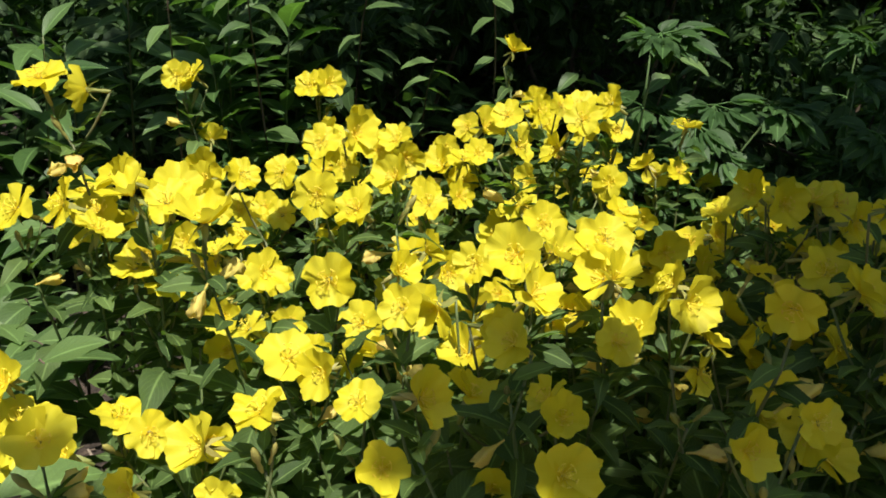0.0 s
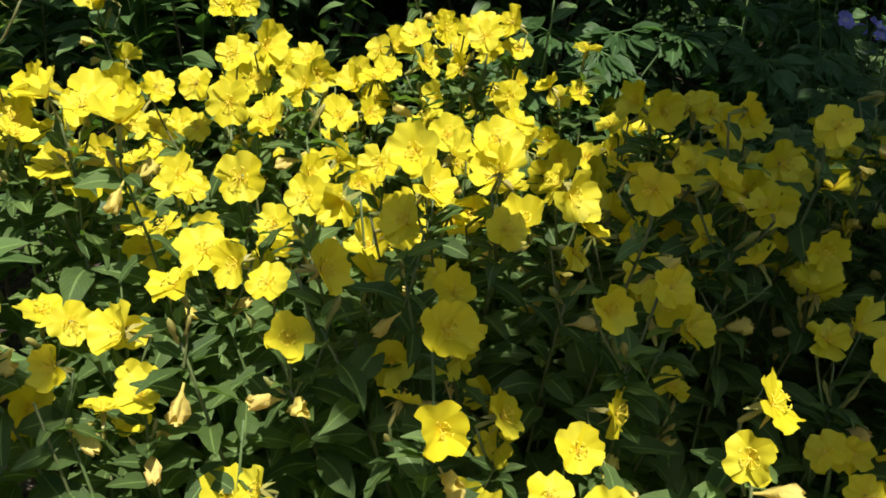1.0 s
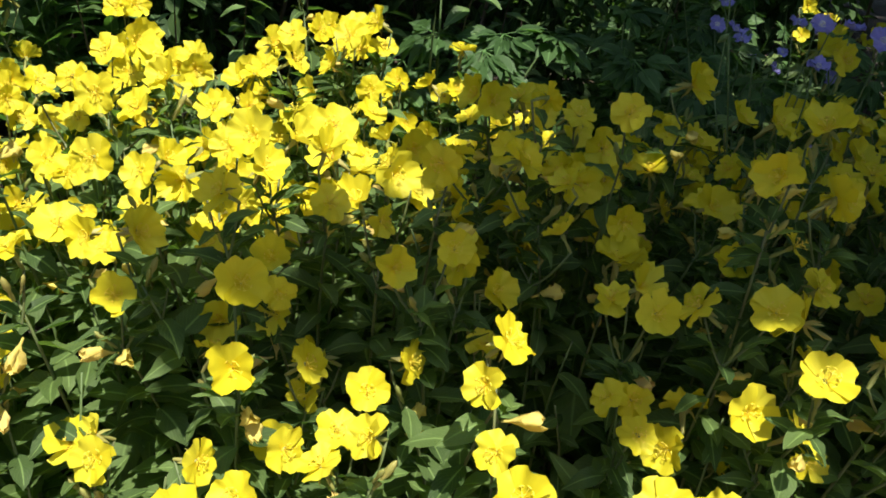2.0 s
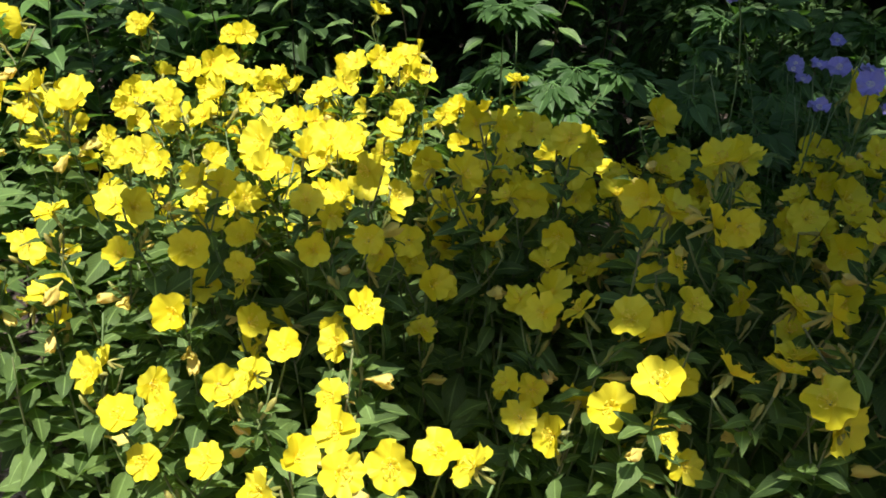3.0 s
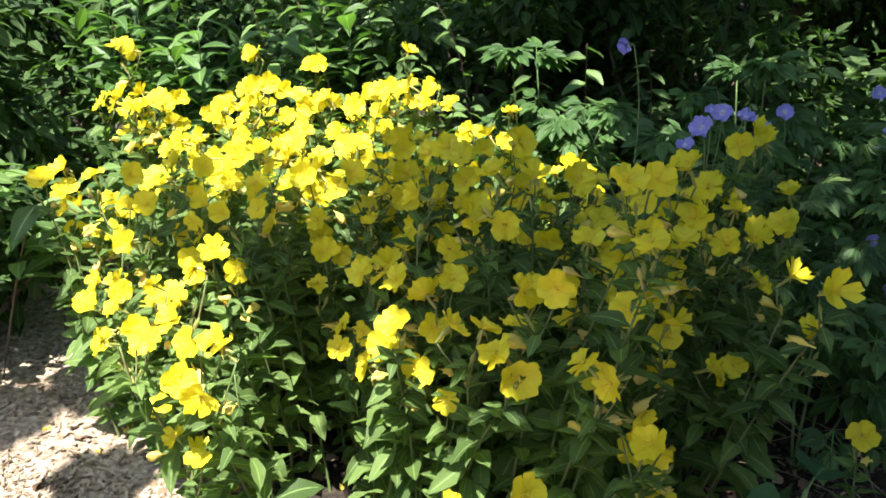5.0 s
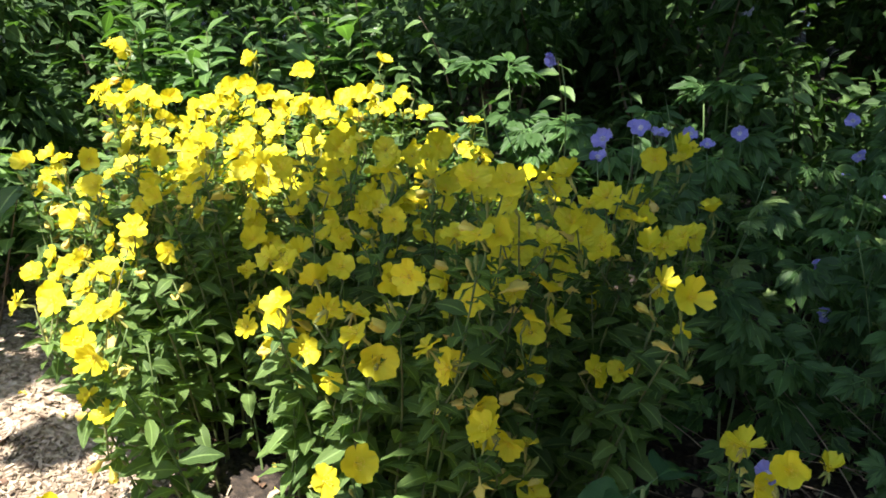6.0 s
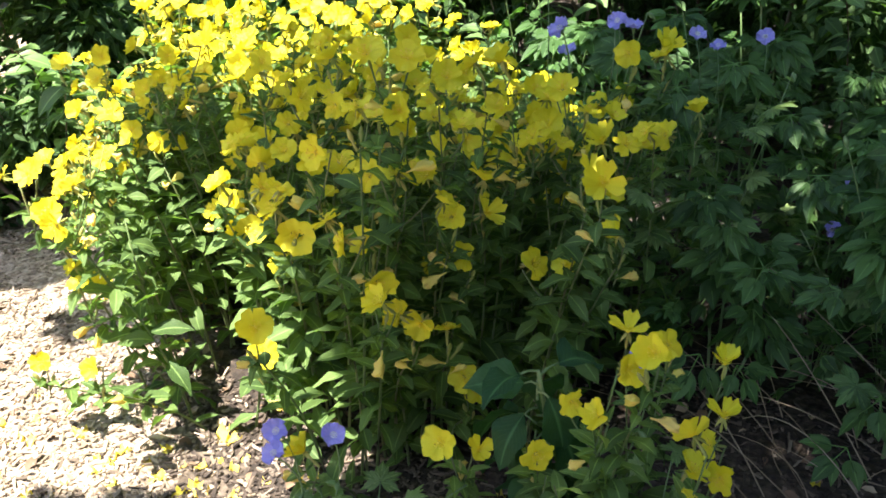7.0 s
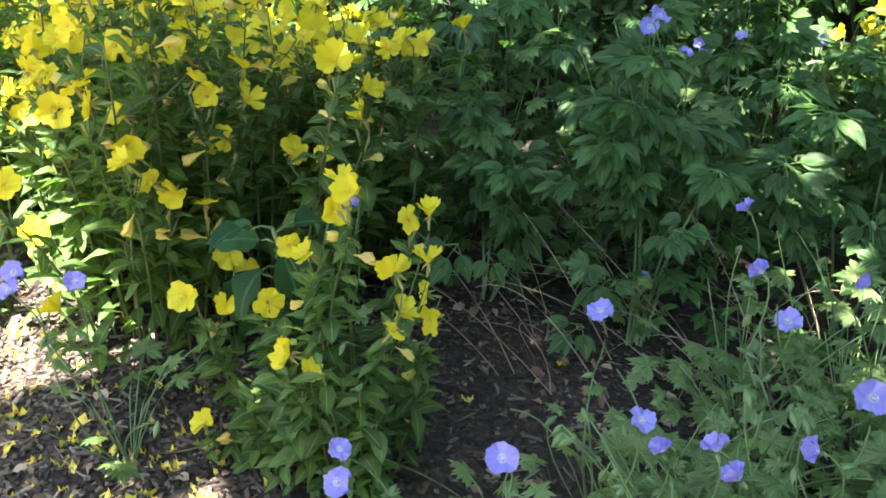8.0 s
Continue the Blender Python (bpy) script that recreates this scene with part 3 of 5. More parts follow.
MIDDLE_CENTRE = [(.152, .180, .658), (.155, .161, .607), (.181, -.008, .617), (.193, .088, .619), (.200, -.016, .517), 
    (.235, .192, .624), (.241, .053, .693), (.243, .003, .626), (.258, .022, .599), (.266, .189, .578), (.291, .121, .569), (.292, .129, .533), (.310, .067, .467), (.322, .078, .527), (.337, .109, .512), (.357, .128, .659), (.370, .152, .588),
    (.400, .169, .717), (.403, .095, .583), (.418, .125, .631), (.425, .008, .547), (.463, .019, .550), (.493, .145, .704), (.533, .147, .509),
    (.589, .035, .560)]
MIDDLE_RIGHT = [(.601, .038, .652), (.601, .110, .596), (.639, .004, .729), (.661, -.022, .662), (.685, .070, .705), (.696, .001, .554), (.708, .115, .583),
    (.735, .194, .665), (.762, -.002, .512), (.828, .041, .600), (.830, .153, .597), (.840, -.014, .418), (.858, -.032, .677), (.884, .042, .743),
    (.909, .026, .566), (.910, -.029, .460), (.911, .076, .742), (.913, .188, .589), (.914, .021, .513), (.928, .050, .679), (.930, -.030, .212),
    (.959, .189, .585), (.978, .057, .640), (.985, .051, .429), (1.020, .099, .415), (1.071, .055, .600), (1.118, -.007, .617), (1.120, .064, .506)]
NEAR_LEFT = [(-.022, -.124, .472), (.001, -.124, .410), (.026, -.114, .471), (.031, -.060, .564), (.065, -.110, .398), (.073, -.061, .469), (.098, -.109, .486),
    (.131, -.146, .541), (.150, -.053, .516), (.152, -.201, .355), (.164, -.319, .541), (.181, -.348, .188), (.188, -.276, .543),
    (.216, -.202, .557), (.219, -.162, .591), (.219, -.261, .355), (.223, -.229, .294), (.224, -.241, .545),
    (.231, -.310, .555), (.243, -.141, .615), (.275, -.279, .537), (.280, -.321, .500), (.280, -.299, .354)]
NEAR_CENTRE = [(.316, -.281, .553), (.322, -.335, .496), (.345, -.306, .558), (.392, -.373, .264), (.407, -.050, .466), (.419, -.093, .449), (.441, -.042, .453),
    (.443, -.050, .562), (.462, -.088, .420), (.484, -.060, .572), (.494, -.061, .449), (.512, -.130, .492), (.524, -.118, .596), (.539, -.061, .708),
    (.542, -.180, .559), (.545, -.072, .365), (.564, -.147, .467), (.568, -.110, .574), (.583, -.122, .529), (.584, -.054, .628), (.600, -.084, .593),
    (.605, -.134, .414), (.617, -.055, .678), (.620, -.166, .560), (.643, -.232, .300), (.669, -.176, .571), (.699, -.219, .565), (.708, -.126, .552),
    (.714, -.085, .596)]
NEAR_RIGHT = [(.717, -.153, .625), (.723, -.203, .524), (.766, -.349, .454), (.768, -.195, .659), (.776, -.074, .599), (.791, -.082, .680), (.814, -.236, .580),
    (.823, -.340, .253), (.828, -.167, .520), (.834, -.059, .598), (.838, -.159, .797), (.850, -.246, .564), (.854, -.125, .619), (.857, -.190, .640),
    (.859, -.049, .729), (.873, -.116, .786), (.874, -.135, .717), (.877, -.232, .752), (.882, -.221, .497), (.885, -.092, .612), (.890, -.183, .425),
    (.907, -.245, .483), (.908, -.066, .540), (.909, -.090, .573), (.912, -.157, .406), (.914, -.042, .677), (.924, -.109, .371), (.930, -.071, .262)]
SMALL = [(1.005, -0.254, 0.290), (1.038, -0.208, 0.257), (1.050, -0.285, 0.090), (1.137, -0.223, 0.307), (1.187, -0.231, 0.418), (1.218, 0.055, 0.353), (1.229, -0.244, 0.421), (1.239, -0.308, 0.297), (1.247, -0.207, 0.473), (1.261, -0.294, 0.270), (1.281, -0.214, 0.513), (1.324, -0.151, 0.309), (1.332, -0.185, 0.392), (1.333, -0.092, 0.314), (1.345, -0.214, 0.317), (1.359, -0.123, 0.292)]
OUTER = [(.020, .015, .533), (.117, -.080, .498), (-.003, -.060, .469), (-.376, .278, .499), (-.373, .262, .455), (-.337, .264, .463), (-.385, .289, .535), (-.30, .20, .43)]
CLUMP = OUTER + FAR_LEFT + FAR_CENTRE + FAR_RIGHT + BACK_LEFT + BACK_CENTRE + BACK_RIGHT + MIDDLE_LEFT + MIDDLE_CENTRE + MIDDLE_RIGHT + NEAR_LEFT + NEAR_CENTRE + NEAR_RIGHT


def gather(places, reach=0.075, most=3):
    """Blooms that sit close together share a stem."""
    left, groups = list(places), []
    while left:
        g = [left.pop(0)]
        for p in sorted(left, key=lambda q: (Vector(q) - Vector(g[0])).length):
            if len(g) < most and (Vector(p) - Vector(g[0])).length < reach:
                g.append(p)
                left.remove(p)
        groups.append(g)
    return groups


def plant_sundrops():
    rng = random.Random(11)
    centre = Vector((0.38, 0.36))
    labels = ["tall sundrop stem with bright yellow blooms and green lance leaves", "leafy sundrop stem with yellow blooms and withered peach petals"]
    taken = []
    for g in gather(CLUMP):
        heads = [Vector(p) for p in g]
        taken += heads
        mid = sum(heads, Vector()) / len(heads)
        low_edge = mid.z < 0.5 and mid.y < 0.1 or mid.y < -0.15
        pull = 0.80 if mid.y < 0.1 else 0.9
        bx = centre.x + (mid.x - centre.x) * pull + rng.uniform(-0.03, 0.03)
        by = max(-0.16, centre.y + (mid.y - centre.y) * pull + rng.uniform(-0.03, 0.03))
        facing = (0.2 * (mid.x - 0.4), -0.75, 0.6) if low_edge else (-0.08, -0.6, 0.75) if mid.x < 0.55 else (0.1, -0.45, 0.85)
        sundrop((bx, by, ground_height(bx, by)), heads, rng, facing, rng.choice(labels), leaves=max(11, int((34 if low_edge else 44) * mid.z)), single=mid.y < -0.1, low=0.2 if low_edge else 0.1,
                leaf_size=0.064 if mid.x < 0.1 else 0.057 if mid.y < 0.1 else 0.062, bloom=0.84 if mid.y < 0.2 and mid.x < 0.45 else 0.97 if mid.y < 0.2 else 1.0, shut=mid.x > 1.05 and mid.y < 0.15, own=9 if mid.y < 0.62 else 0)
    # further blooms half hidden in the canopy between those
    made, tries = 0, 0
    while made < 75 and tries < 4000:
        tries += 1
        x, y = rng.uniform(-0.3, 1.05), rng.uniform(0.1, 0.9)
        if ((x - 0.38) / 0.70) ** 2 + ((y - 0.42) / 0.48) ** 2 > 1 or x > 0.75 and y > 0.5 or x < 0.3 and y < 0.3:
            continue
        near = sorted(((q.xy - Vector((x, y))).length, q.z) for q in taken)[:4]
        if near[0][0] < 0.035:
            continue
        z = min(0.66, sum(q for _, q in near) / 4) - rng.uniform(0.02, 0.08)
        heads = [Vector((x, y, z)), Vector((x + rng.uniform(-0.05, 0.05), y + rng.uniform(-0.05, 0.05), z - rng.uniform(0.0, 0.04)))]
        taken += heads
        made += 1
        bx, by = centre.x + (x - centre.x) * 0.9, centre.y + (y - centre.y) * 0.9
        sundrop((bx, by, ground_height(bx, by)), heads, rng, (-0.05, -0.6, 0.75), rng.choice(labels), leaves=16, single=False, own=0)


def leafy_shoots():
    """Stems of the clump that carry no bloom yet."""
    rng = random.Random(23)
    made = 0
    while made < 130:
        x, y = rng.uniform(-0.28, 1.04), rng.uniform(-0.18, 0.9)
        if ((x - 0.38) / 0.66) ** 2 + ((y - 0.35) / 0.55) ** 2 > 1 or y < 0.04 and x < 0.6 and rng.random() < 0.85:
            continue
        made += 1
        base = Vector((x, y, ground_height(x, y)))
        plant = thing("sundrop_shoot", base, "flowerless green sundrop shoot with lance leaves", "leafy shoot", "sundrops clump")
        top = Vector((rng.uniform(-0.06, 0.06), rng.uniform(-0.08, 0.04), rng.uniform(0.3, 0.53)))
        path = bend((0, 0, -0.02), top, (rng.uniform(-0.03, 0.03), rng.uniform(-0.03, 0.03), 0), 6)
        put("stem", make_mesh("shoot_stem", *tube(path, [0.003 - 0.0003 * i for i in range(7)], 5), M_STEM), plant, Matrix())
        turn, n, blades = rng.uniform(0, 6.3), rng.choice((14, 18, 22)), []
        for i in range(n):
            t = 0.12 + 0.87 * i / n
            j = min(5, int(t * 6))
            p = path[j].lerp(path[j + 1], t * 6 - j)
            blades.append((rng.choice(LEAF), leaf_pose(p, turn + i * 2.4, rng.uniform(-0.3, 0.8), 0.085 * rng.uniform(0.55, 1.2) * (1 - 0.35 * t), rng)))
        tagged(put("foliage", join_blades("shoot_foliage", M_LEAF_MASS, blades), plant, Matrix()), kind="stuff")


plant_sundrops()
leafy_shoots()


def small_clump():
    """The young sundrops plant at the edge of the bed."""
    rng = random.Random(31)
    label = "low bushy sundrop stem with pale yellow blooms"
    for g in gather(SMALL, 0.09, 3):
        heads = [Vector(p) for p in g]
        mid = sum(heads, Vector()) / len(heads)
        bx, by = 1.22 + (mid.x - 1.22) * 0.55 + rng.uniform(-0.02, 0.02), -0.14 + (mid.y + 0.14) * 0.5
        sundrop((bx, by, ground_height(bx, by)), heads, rng, (0.25, -0.75, 0.55), label, leaves=40, leaf_size=0.046, group="young sundrops", low=0.05, wild=0.5, bloom=0.86)
    for tip in ((1.335, -.095, .445), (1.349, -.122, .385), (1.225, -.155, .49)):
        foot = Vector((1.24 + rng.uniform(-0.03, 0.03), -0.14, 0.0))
        plant = thing("sundrop_plant", foot, "young sundrop stem with a half-shut pale yellow bloom", "flowering plant", "young sundrops")
        h = Vector(tip) - foot
        put("stem", make_mesh("sundrop_stem", *tube(bend((0, 0, -0.02), h - Vector((0, 0, 0.028)), (0.01, -0.02, 0), 6), [0.0022 - 0.0002 * i for i in range(7)], 5), M_STEM), plant, Matrix())
        add_flower(plant, h, (0.05, -0.1, 1.0), rng, 0.8, shut=1.0)
    for k in range(18):
        x, y = 1.22 + rng.uniform(-0.1, 0.12), -0.16 + rng.uniform(-0.12, 0.1)
        plant = thing("sundrop_shoot", (x, y, ground_height(x, y)), "short leafy green sundrop shoot", "leafy shoot", "young sundrops")
        top = Vector((rng.uniform(-0.05, 0.05), rng.uniform(-0.08, 0.03), rng.uniform(0.16, 0.32)))
        path = bend((0, 0, -0.02), top, (0, 0, 0), 6)
        put("stem", make_mesh("shoot_stem", *tube(path, [0.0028 - 0.0003 * i for i in range(7)], 5), M_STEM), plant, Matrix())
        turn = rng.uniform(0, 6.3)
        blades = [(rng.choice(LEAF), leaf_pose(top * (0.08 + 0.92 * i / 30), turn + i * 2.4, rng.uniform(-0.3, 0.8), 0.048 * rng.uniform(0.75, 1.2), rng)) for i in range(30)]
        tagged(put("foliage", join_blades("shoot_foliage", M_LEAF_MASS, blades), plant, Matrix()), kind="stuff")


small_clump()


# ---- shade tree, whose crown hangs over the bed behind and above the walk ----
def shade_tree():
    rng = random.Random(5)
    foot = Vector((3.4, -2.4, 0))
    tree = thing("shade_tree", foot, "broad leafy tree that shades the garden bed", "tree")
    clumps = []
    over_path = [(0.80, -0.36, 0.06), (0.97, -0.22, 0.08), (-0.98, 0.02, 0.18), (-1.05, 0.3, 0.2), (-0.95, 0.55, 0.18), (-1.2, 0.0, 0.2), (-0.52, 0.08, 0.08), (-0.8, 0.15, 0.16), (-0.62, 0.02, 0.1), (0.55, -0.50, 0.07), (0.68, -0.40, 0.06), (0.45, -0.43, 0.035),
            (0.86, -0.5, 0.08), (0.9, -0.32, 0.05), (0.36, -0.52, 0.05), (0.74, -0.27, 0.035)]
    over_clump = [(0.03, 0.30, 0.035), (0.11, 0.29, 0.04), (0.22, 0.28, 0.035), (0.32, 0.26, 0.04), (0.57, 0.17, 0.05), (0.67, 0.10, 0.05), (0.79, 0.05, 0.05), (0.55, 0.25, 0.05), (0.40, 0.17, 0.03),
            (0.46, 0.38, 0.075), (0.40, 0.56, 0.11), (0.56, 0.42, 0.16), (0.62, 0.66, 0.14), (0.73, 0.24, 0.11), (0.77, 0.46, 0.20), (0.86, 1.06, 0.10), (0.99, 1.12, 0.07), (0.89, -0.11, 0.08),
            (0.82, 0.76, 0.15), (0.94, 0.10, 0.16)]
    over_peonies = [(1.53, 0.27, 0.12), (1.72, 0.24, 0.15), (1.86, 0.12, 0.15), (1.8, -0.1, 0.13), (1.95, 0.0, 0.14), (1.25, 0.2, 0.12), (1.2, 0.45, 0.14), (1.06, 0.95, 0.1), (1.14, 1.12, 0.11),
            (1.5, 0.78, 0.14), (1.30, 0.05, 0.2), (1.5, 0.1, 0.22), (1.5, 0.4, 0.22), (1.35, -0.2, 0.2), (1.6, -0.25, 0.22), (1.75, 0.05, 0.22)]
    over_thicket = [(2.2, 1.9, 0.28), (1.42, 1.72, 0.14), (0.95, 2.6, 0.18), (2.5, 2.0, 0.3), (1.36, 1.44, 0.09), (1.5, 1.43, 0.09), (0.35, 1.62, 0.2),
            (0.62, 1.5, 0.16), (0.8, 1.7, 0.2), (0.1, 1.75, 0.18), (0.55, 1.85, 0.2)]
    clumps += over_path + over_clump + over_peonies + over_thicket
    for i in range(7):
        for j in range(13):
            u, v = 1.08 + 0.34 * i + rng.uniform(-0.1, 0.1), -0.55 + 0.36 * j + rng.uniform(-0.1, 0.1)
            if 1.3 < u < 2.5 and 1.5 < v < 2.9 and rng.random() < (0.12 if v < 2.0 else 0.5) or v > 1.05 and u < 1.3 and rng.random() < 0.6 or v > 1.5 and u > 1.3 and rng.random() < 0.7 or rng.random() < 0.06:
                continue
            clumps.append((u, v, rng.uniform(0.25, 0.32) if v < 1.4 else rng.uniform(0.2, 0.28)))
    for i in range(8):
        for j in range(6):
            u, v = -1.5 + 0.36 * i + rng.uniform(-0.1, 0.1), 1.75 + 0.36 * j + rng.uniform(-0.1, 0.1)
            if rng.random() < (0.75 if u > 0.0 else 0.2):
                clumps.append((u, v, rng.uniform(0.16, 0.26)))
    clumps += [(1.1, -0.02, 0.10), (1.37, 0.56, 0.12), (-0.38, 0.26, 0.05), (-0.16, -0.02, 0.03)]
    centres = []
    for u, v, r in clumps:
        h = 3.0 + rng.uniform(-0.4, 0.5)
        centres.append((u - SHIFT_X * h - foot.x, v - SHIFT_Y * h - foot.y, h, r))
    cs = np.array([c[:3] for c in centres])
    rs = np.array([[c[3], c[3], c[3] * 0.7] for c in centres])
    thin_out = np.array([0.38 < u < 0.62 and 0.33 < v < 0.5 or v < -0.25 and u < 1.0 for u, v, r in clumps])
    v, f, uv = scatter_leaves(cs[~thin_out], rs[~thin_out], 230 * int((~thin_out).sum()), 0.085, 5, slim=0.6)
    v2, f2, uv2 = scatter_leaves(cs[thin_out], rs[thin_out], 80 * int(thin_out.sum()), 0.075, 6, slim=0.6)
    f = f + [tuple(i + len(v) for i in q) for q in f2]
    v, uv = np.concatenate([v, v2]), np.concatenate([uv, uv2])
    put("crown", make_mesh("tree_crown", v, f, M_CROWN, uv), tree, Matrix(), "crown of small green leaves")
    trunk_top = Vector((-0.5, 0.3, 2.2))
    put("trunk", make_mesh("tree_trunk", *tube(bend((0, 0, -0.1), trunk_top, (0.08, -0.05, 0), 8), [0.20 - 0.011 * i for i in range(9)], 12), M_BARK), tree, Matrix())
    for c in centres[::3]:
        end = Vector(c[:3])
        start = trunk_top * rng.uniform(0.75, 1.0)
        w = 0.05 if c[0] + foot.x > 0.95 else 0.009
        put("limb", make_mesh("tree_limb", *tube(bend(start, end, (0, 0, 0.25), 7), [w - w * 0.12 * i for i in range(8)], 7), M_BARK), tree, Matrix())


shade_tree()


# ---- tall trees added round about to close the garden; their distance trims the skylight ----
def far_tree(angle, away, height, seed):
    rng = random.Random(seed)
    x, y = 0.8 + math.cos(angle) * away, 0.2 + math.sin(angle) * away
    tree = thing("garden_tree", (x, y, 0), "tall leafy tree added at the edge of the garden", "tree", "garden trees")
    blobs = [(rng.uniform(-1.5, 1.5), rng.uniform(-1.5, 1.5), rng.uniform(0.3, height)) for k in range(40)]
    v, f, uv = scatter_leaves(blobs, np.array([(0.8, 0.8, 0.7)] * len(blobs)), 5200, 0.30, seed, slim=0.6)
    v[:, 2] = np.maximum(v[:, 2], 0.02)
    put("crown", make_mesh("far_crown", v, f, M_CROWN, uv), tree, Matrix())
    put("trunk", make_mesh("far_trunk", *tube(bend((0, 0, -0.1), (0.2, 0.1, height * 0.8), (0.1, 0, 0), 6), [0.16 - 0.02 * i for i in range(7)], 10), M_BARK), tree, Matrix())


for k in range(13):
    turn = 0.1 + k * 2 * math.pi / 13
    # unseen ones behind the walk stand further off to let in more skylight
    far_tree(turn, (6.2 if math.sin(turn) > -0.2 else 8.2) + 0.5 * math.sin(k * 2.3), 4.6 + 0.8 * math.sin(k * 1.7), 300 + k)


# ---- unseen tree added behind the thicket, its low crown placed to darken it ----
def unseen_back_tree():
    rng = random.Random(8)
    foot = Vector((1.6, 5.3, 0))
    tree = thing("garden_tree", foot, "unseen low-crowned tree added behind the thicket to shade it", "tree", "garden trees")
    centres = []
    for i in range(9):
        for j in range(8):
            x, y = 0.5 + 0.45 * i + rng.uniform(-0.15, 0.15), 1.75 + 0.45 * j + rng.uniform(-0.15, 0.15)
            if not (1.15 < x < 2.0 and y < 2.0):
                centres.append((x - foot.x, y - foot.y, rng.uniform(1.7, 2.5)))
    v, f, uv = scatter_leaves(centres, np.array([(0.38, 0.38, 0.25)] * len(centres)), 6200, 0.15, 9, slim=0.6)
    put("crown", make_mesh("back_crown", v, f, M_CROWN, uv), tree, Matrix(), "crown of small green leaves")
    top = Vector((0.0, -0.8, 1.7))
    put("trunk", make_mesh("back_trunk", *tube(bend((0, 0, -0.1), top, (0.05, 0.05, 0), 7), [0.17 - 0.012 * i for i in range(8)], 12), M_BARK), tree, Matrix())
    for c in centres[::5]:
        put("limb", make_mesh("back_limb", *tube(bend(top * rng.uniform(0.8, 1.0), Vector(c), (0, 0, 0.15), 6), [0.035 - 0.004 * i for i in range(7)], 6), M_BARK), tree, Matrix())


unseen_back_tree()


# ---- thicket behind the bed ----
def thicket_shrub(place, height, radius, count, size, seed, label, front_leaves=8, front=M_SHRUB, slim=0.5):
    rng = random.Random(seed)
    x, y = place
    shrub = thing("shrub", (x, y, 0), label, "shrub", "thicket")
    blobs, rads = [], []
    for k in range(16):
        a, t = rng.uniform(0, 6.3), rng.uniform(0.1, 1.0)
        q = radius * rng.uniform(0.3, 0.85)
        blobs.append((math.cos(a) * q, math.sin(a) * q, height * t))
        rads.append((radius * 0.42, radius * 0.42, height * 0.16))
    v, f, uv = scatter_leaves(blobs, np.array(rads), count, size, seed, slim=slim)
    v[:, 2] = np.maximum(v[:, 2], 0.01)
    # inner leaves carry the painted shade; front leaves below keep the lighter green
    tagged(put("foliage", make_mesh("shrub_foliage", v, f, M_SHRUB_SHADED, uv), shrub, Matrix(), "dense inner leaves, green darkened to stand for shade"), kind="stuff")
    for k in range(6):
        end = Vector(rng.choice(blobs))
        s = Vector((rng.uniform(-0.1, 0.1), rng.uniform(-0.1, 0.1), -0.02))
        put("branch", make_mesh("shrub_branch", *tube(bend(s, end, (rng.uniform(-0.1, 0.1), rng.uniform(-0.1, 0.1), 0.05), 6), [0.010 - 0.0012 * i for i in range(7)], 6), M_BARK), shrub, Matrix())
    for k in range(front_leaves):
        b = Vector(rng.choice(blobs))
        a = rng.uniform(3.3, 6.1)
        p = b + Vector((math.cos(a), math.sin(a), rng.uniform(-0.2, 0.6))) * radius * 0.4
        p.z = max(0.05, p.z)
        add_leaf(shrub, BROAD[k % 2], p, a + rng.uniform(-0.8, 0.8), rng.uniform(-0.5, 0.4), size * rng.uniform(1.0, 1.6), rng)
    return shrub


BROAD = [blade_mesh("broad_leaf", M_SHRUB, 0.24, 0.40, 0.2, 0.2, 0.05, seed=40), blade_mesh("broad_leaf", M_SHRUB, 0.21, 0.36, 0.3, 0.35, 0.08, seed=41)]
NEAR_SHRUBS = [(-1.5, 1.6, 1.1, 0.55, 2600, 0.07), (-0.75, 2.1, 1.15, 0.6, 2600, 0.07), (0.1, 1.75, 0.95, 0.5, 2600, 0.06), (0.85, 1.9, 1.0, 0.55, 2600, 0.06),
               (1.8, 2.95, 0.95, 0.5, 2200, 0.06), (2.35, 1.65, 0.95, 0.5, 2200, 0.06), (-1.2, 0.75, 0.9, 0.45, 2200, 0.07), (-0.98, 0.30, 0.86, 0.42, 3000, 0.06),
               (0.5, 2.9, 1.3, 0.8, 3000, 0.08), (-0.8, 0.28, 0.42, 0.24, 1500, 0.05), (1.42, 1.78, 0.6, 0.36, 2000, 0.055), (1.95, 2.3, 0.5, 0.36, 1800, 0.055)]
FAR_SHRUBS = [(-1.2, 3.2, 1.4, 0.9, 3000, 0.08), (1.9, 3.1, 1.2, 0.7, 2600, 0.08), (-2.6, 2.2, 1.3, 0.8, 2600, 0.08), (-2.2, 0.6, 1.1, 0.6, 2400, 0.07),
               (3.4, 3.4, 1.0, 0.6, 2000, 0.08), (-0.2, 4.3, 1.6, 1.0, 3000, 0.1), (-2.8, 4.0, 1.6, 1.1, 3000, 0.1), (2.4, 4.8, 1.4, 0.9, 2600, 0.1),
               (-0.3, 3.25, 1.0, 0.6, 2600, 0.08), (0.2, 2.55, 0.9, 0.5, 2400, 0.07)]
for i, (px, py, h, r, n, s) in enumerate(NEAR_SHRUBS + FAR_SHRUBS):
    thicket_shrub((px, py), h, r, n, s, 100 + i, "leafy shrub in the shaded thicket, shade tinted into its inner leaves" if i % 2 else "dense shrub with broad green leaves behind the bed")

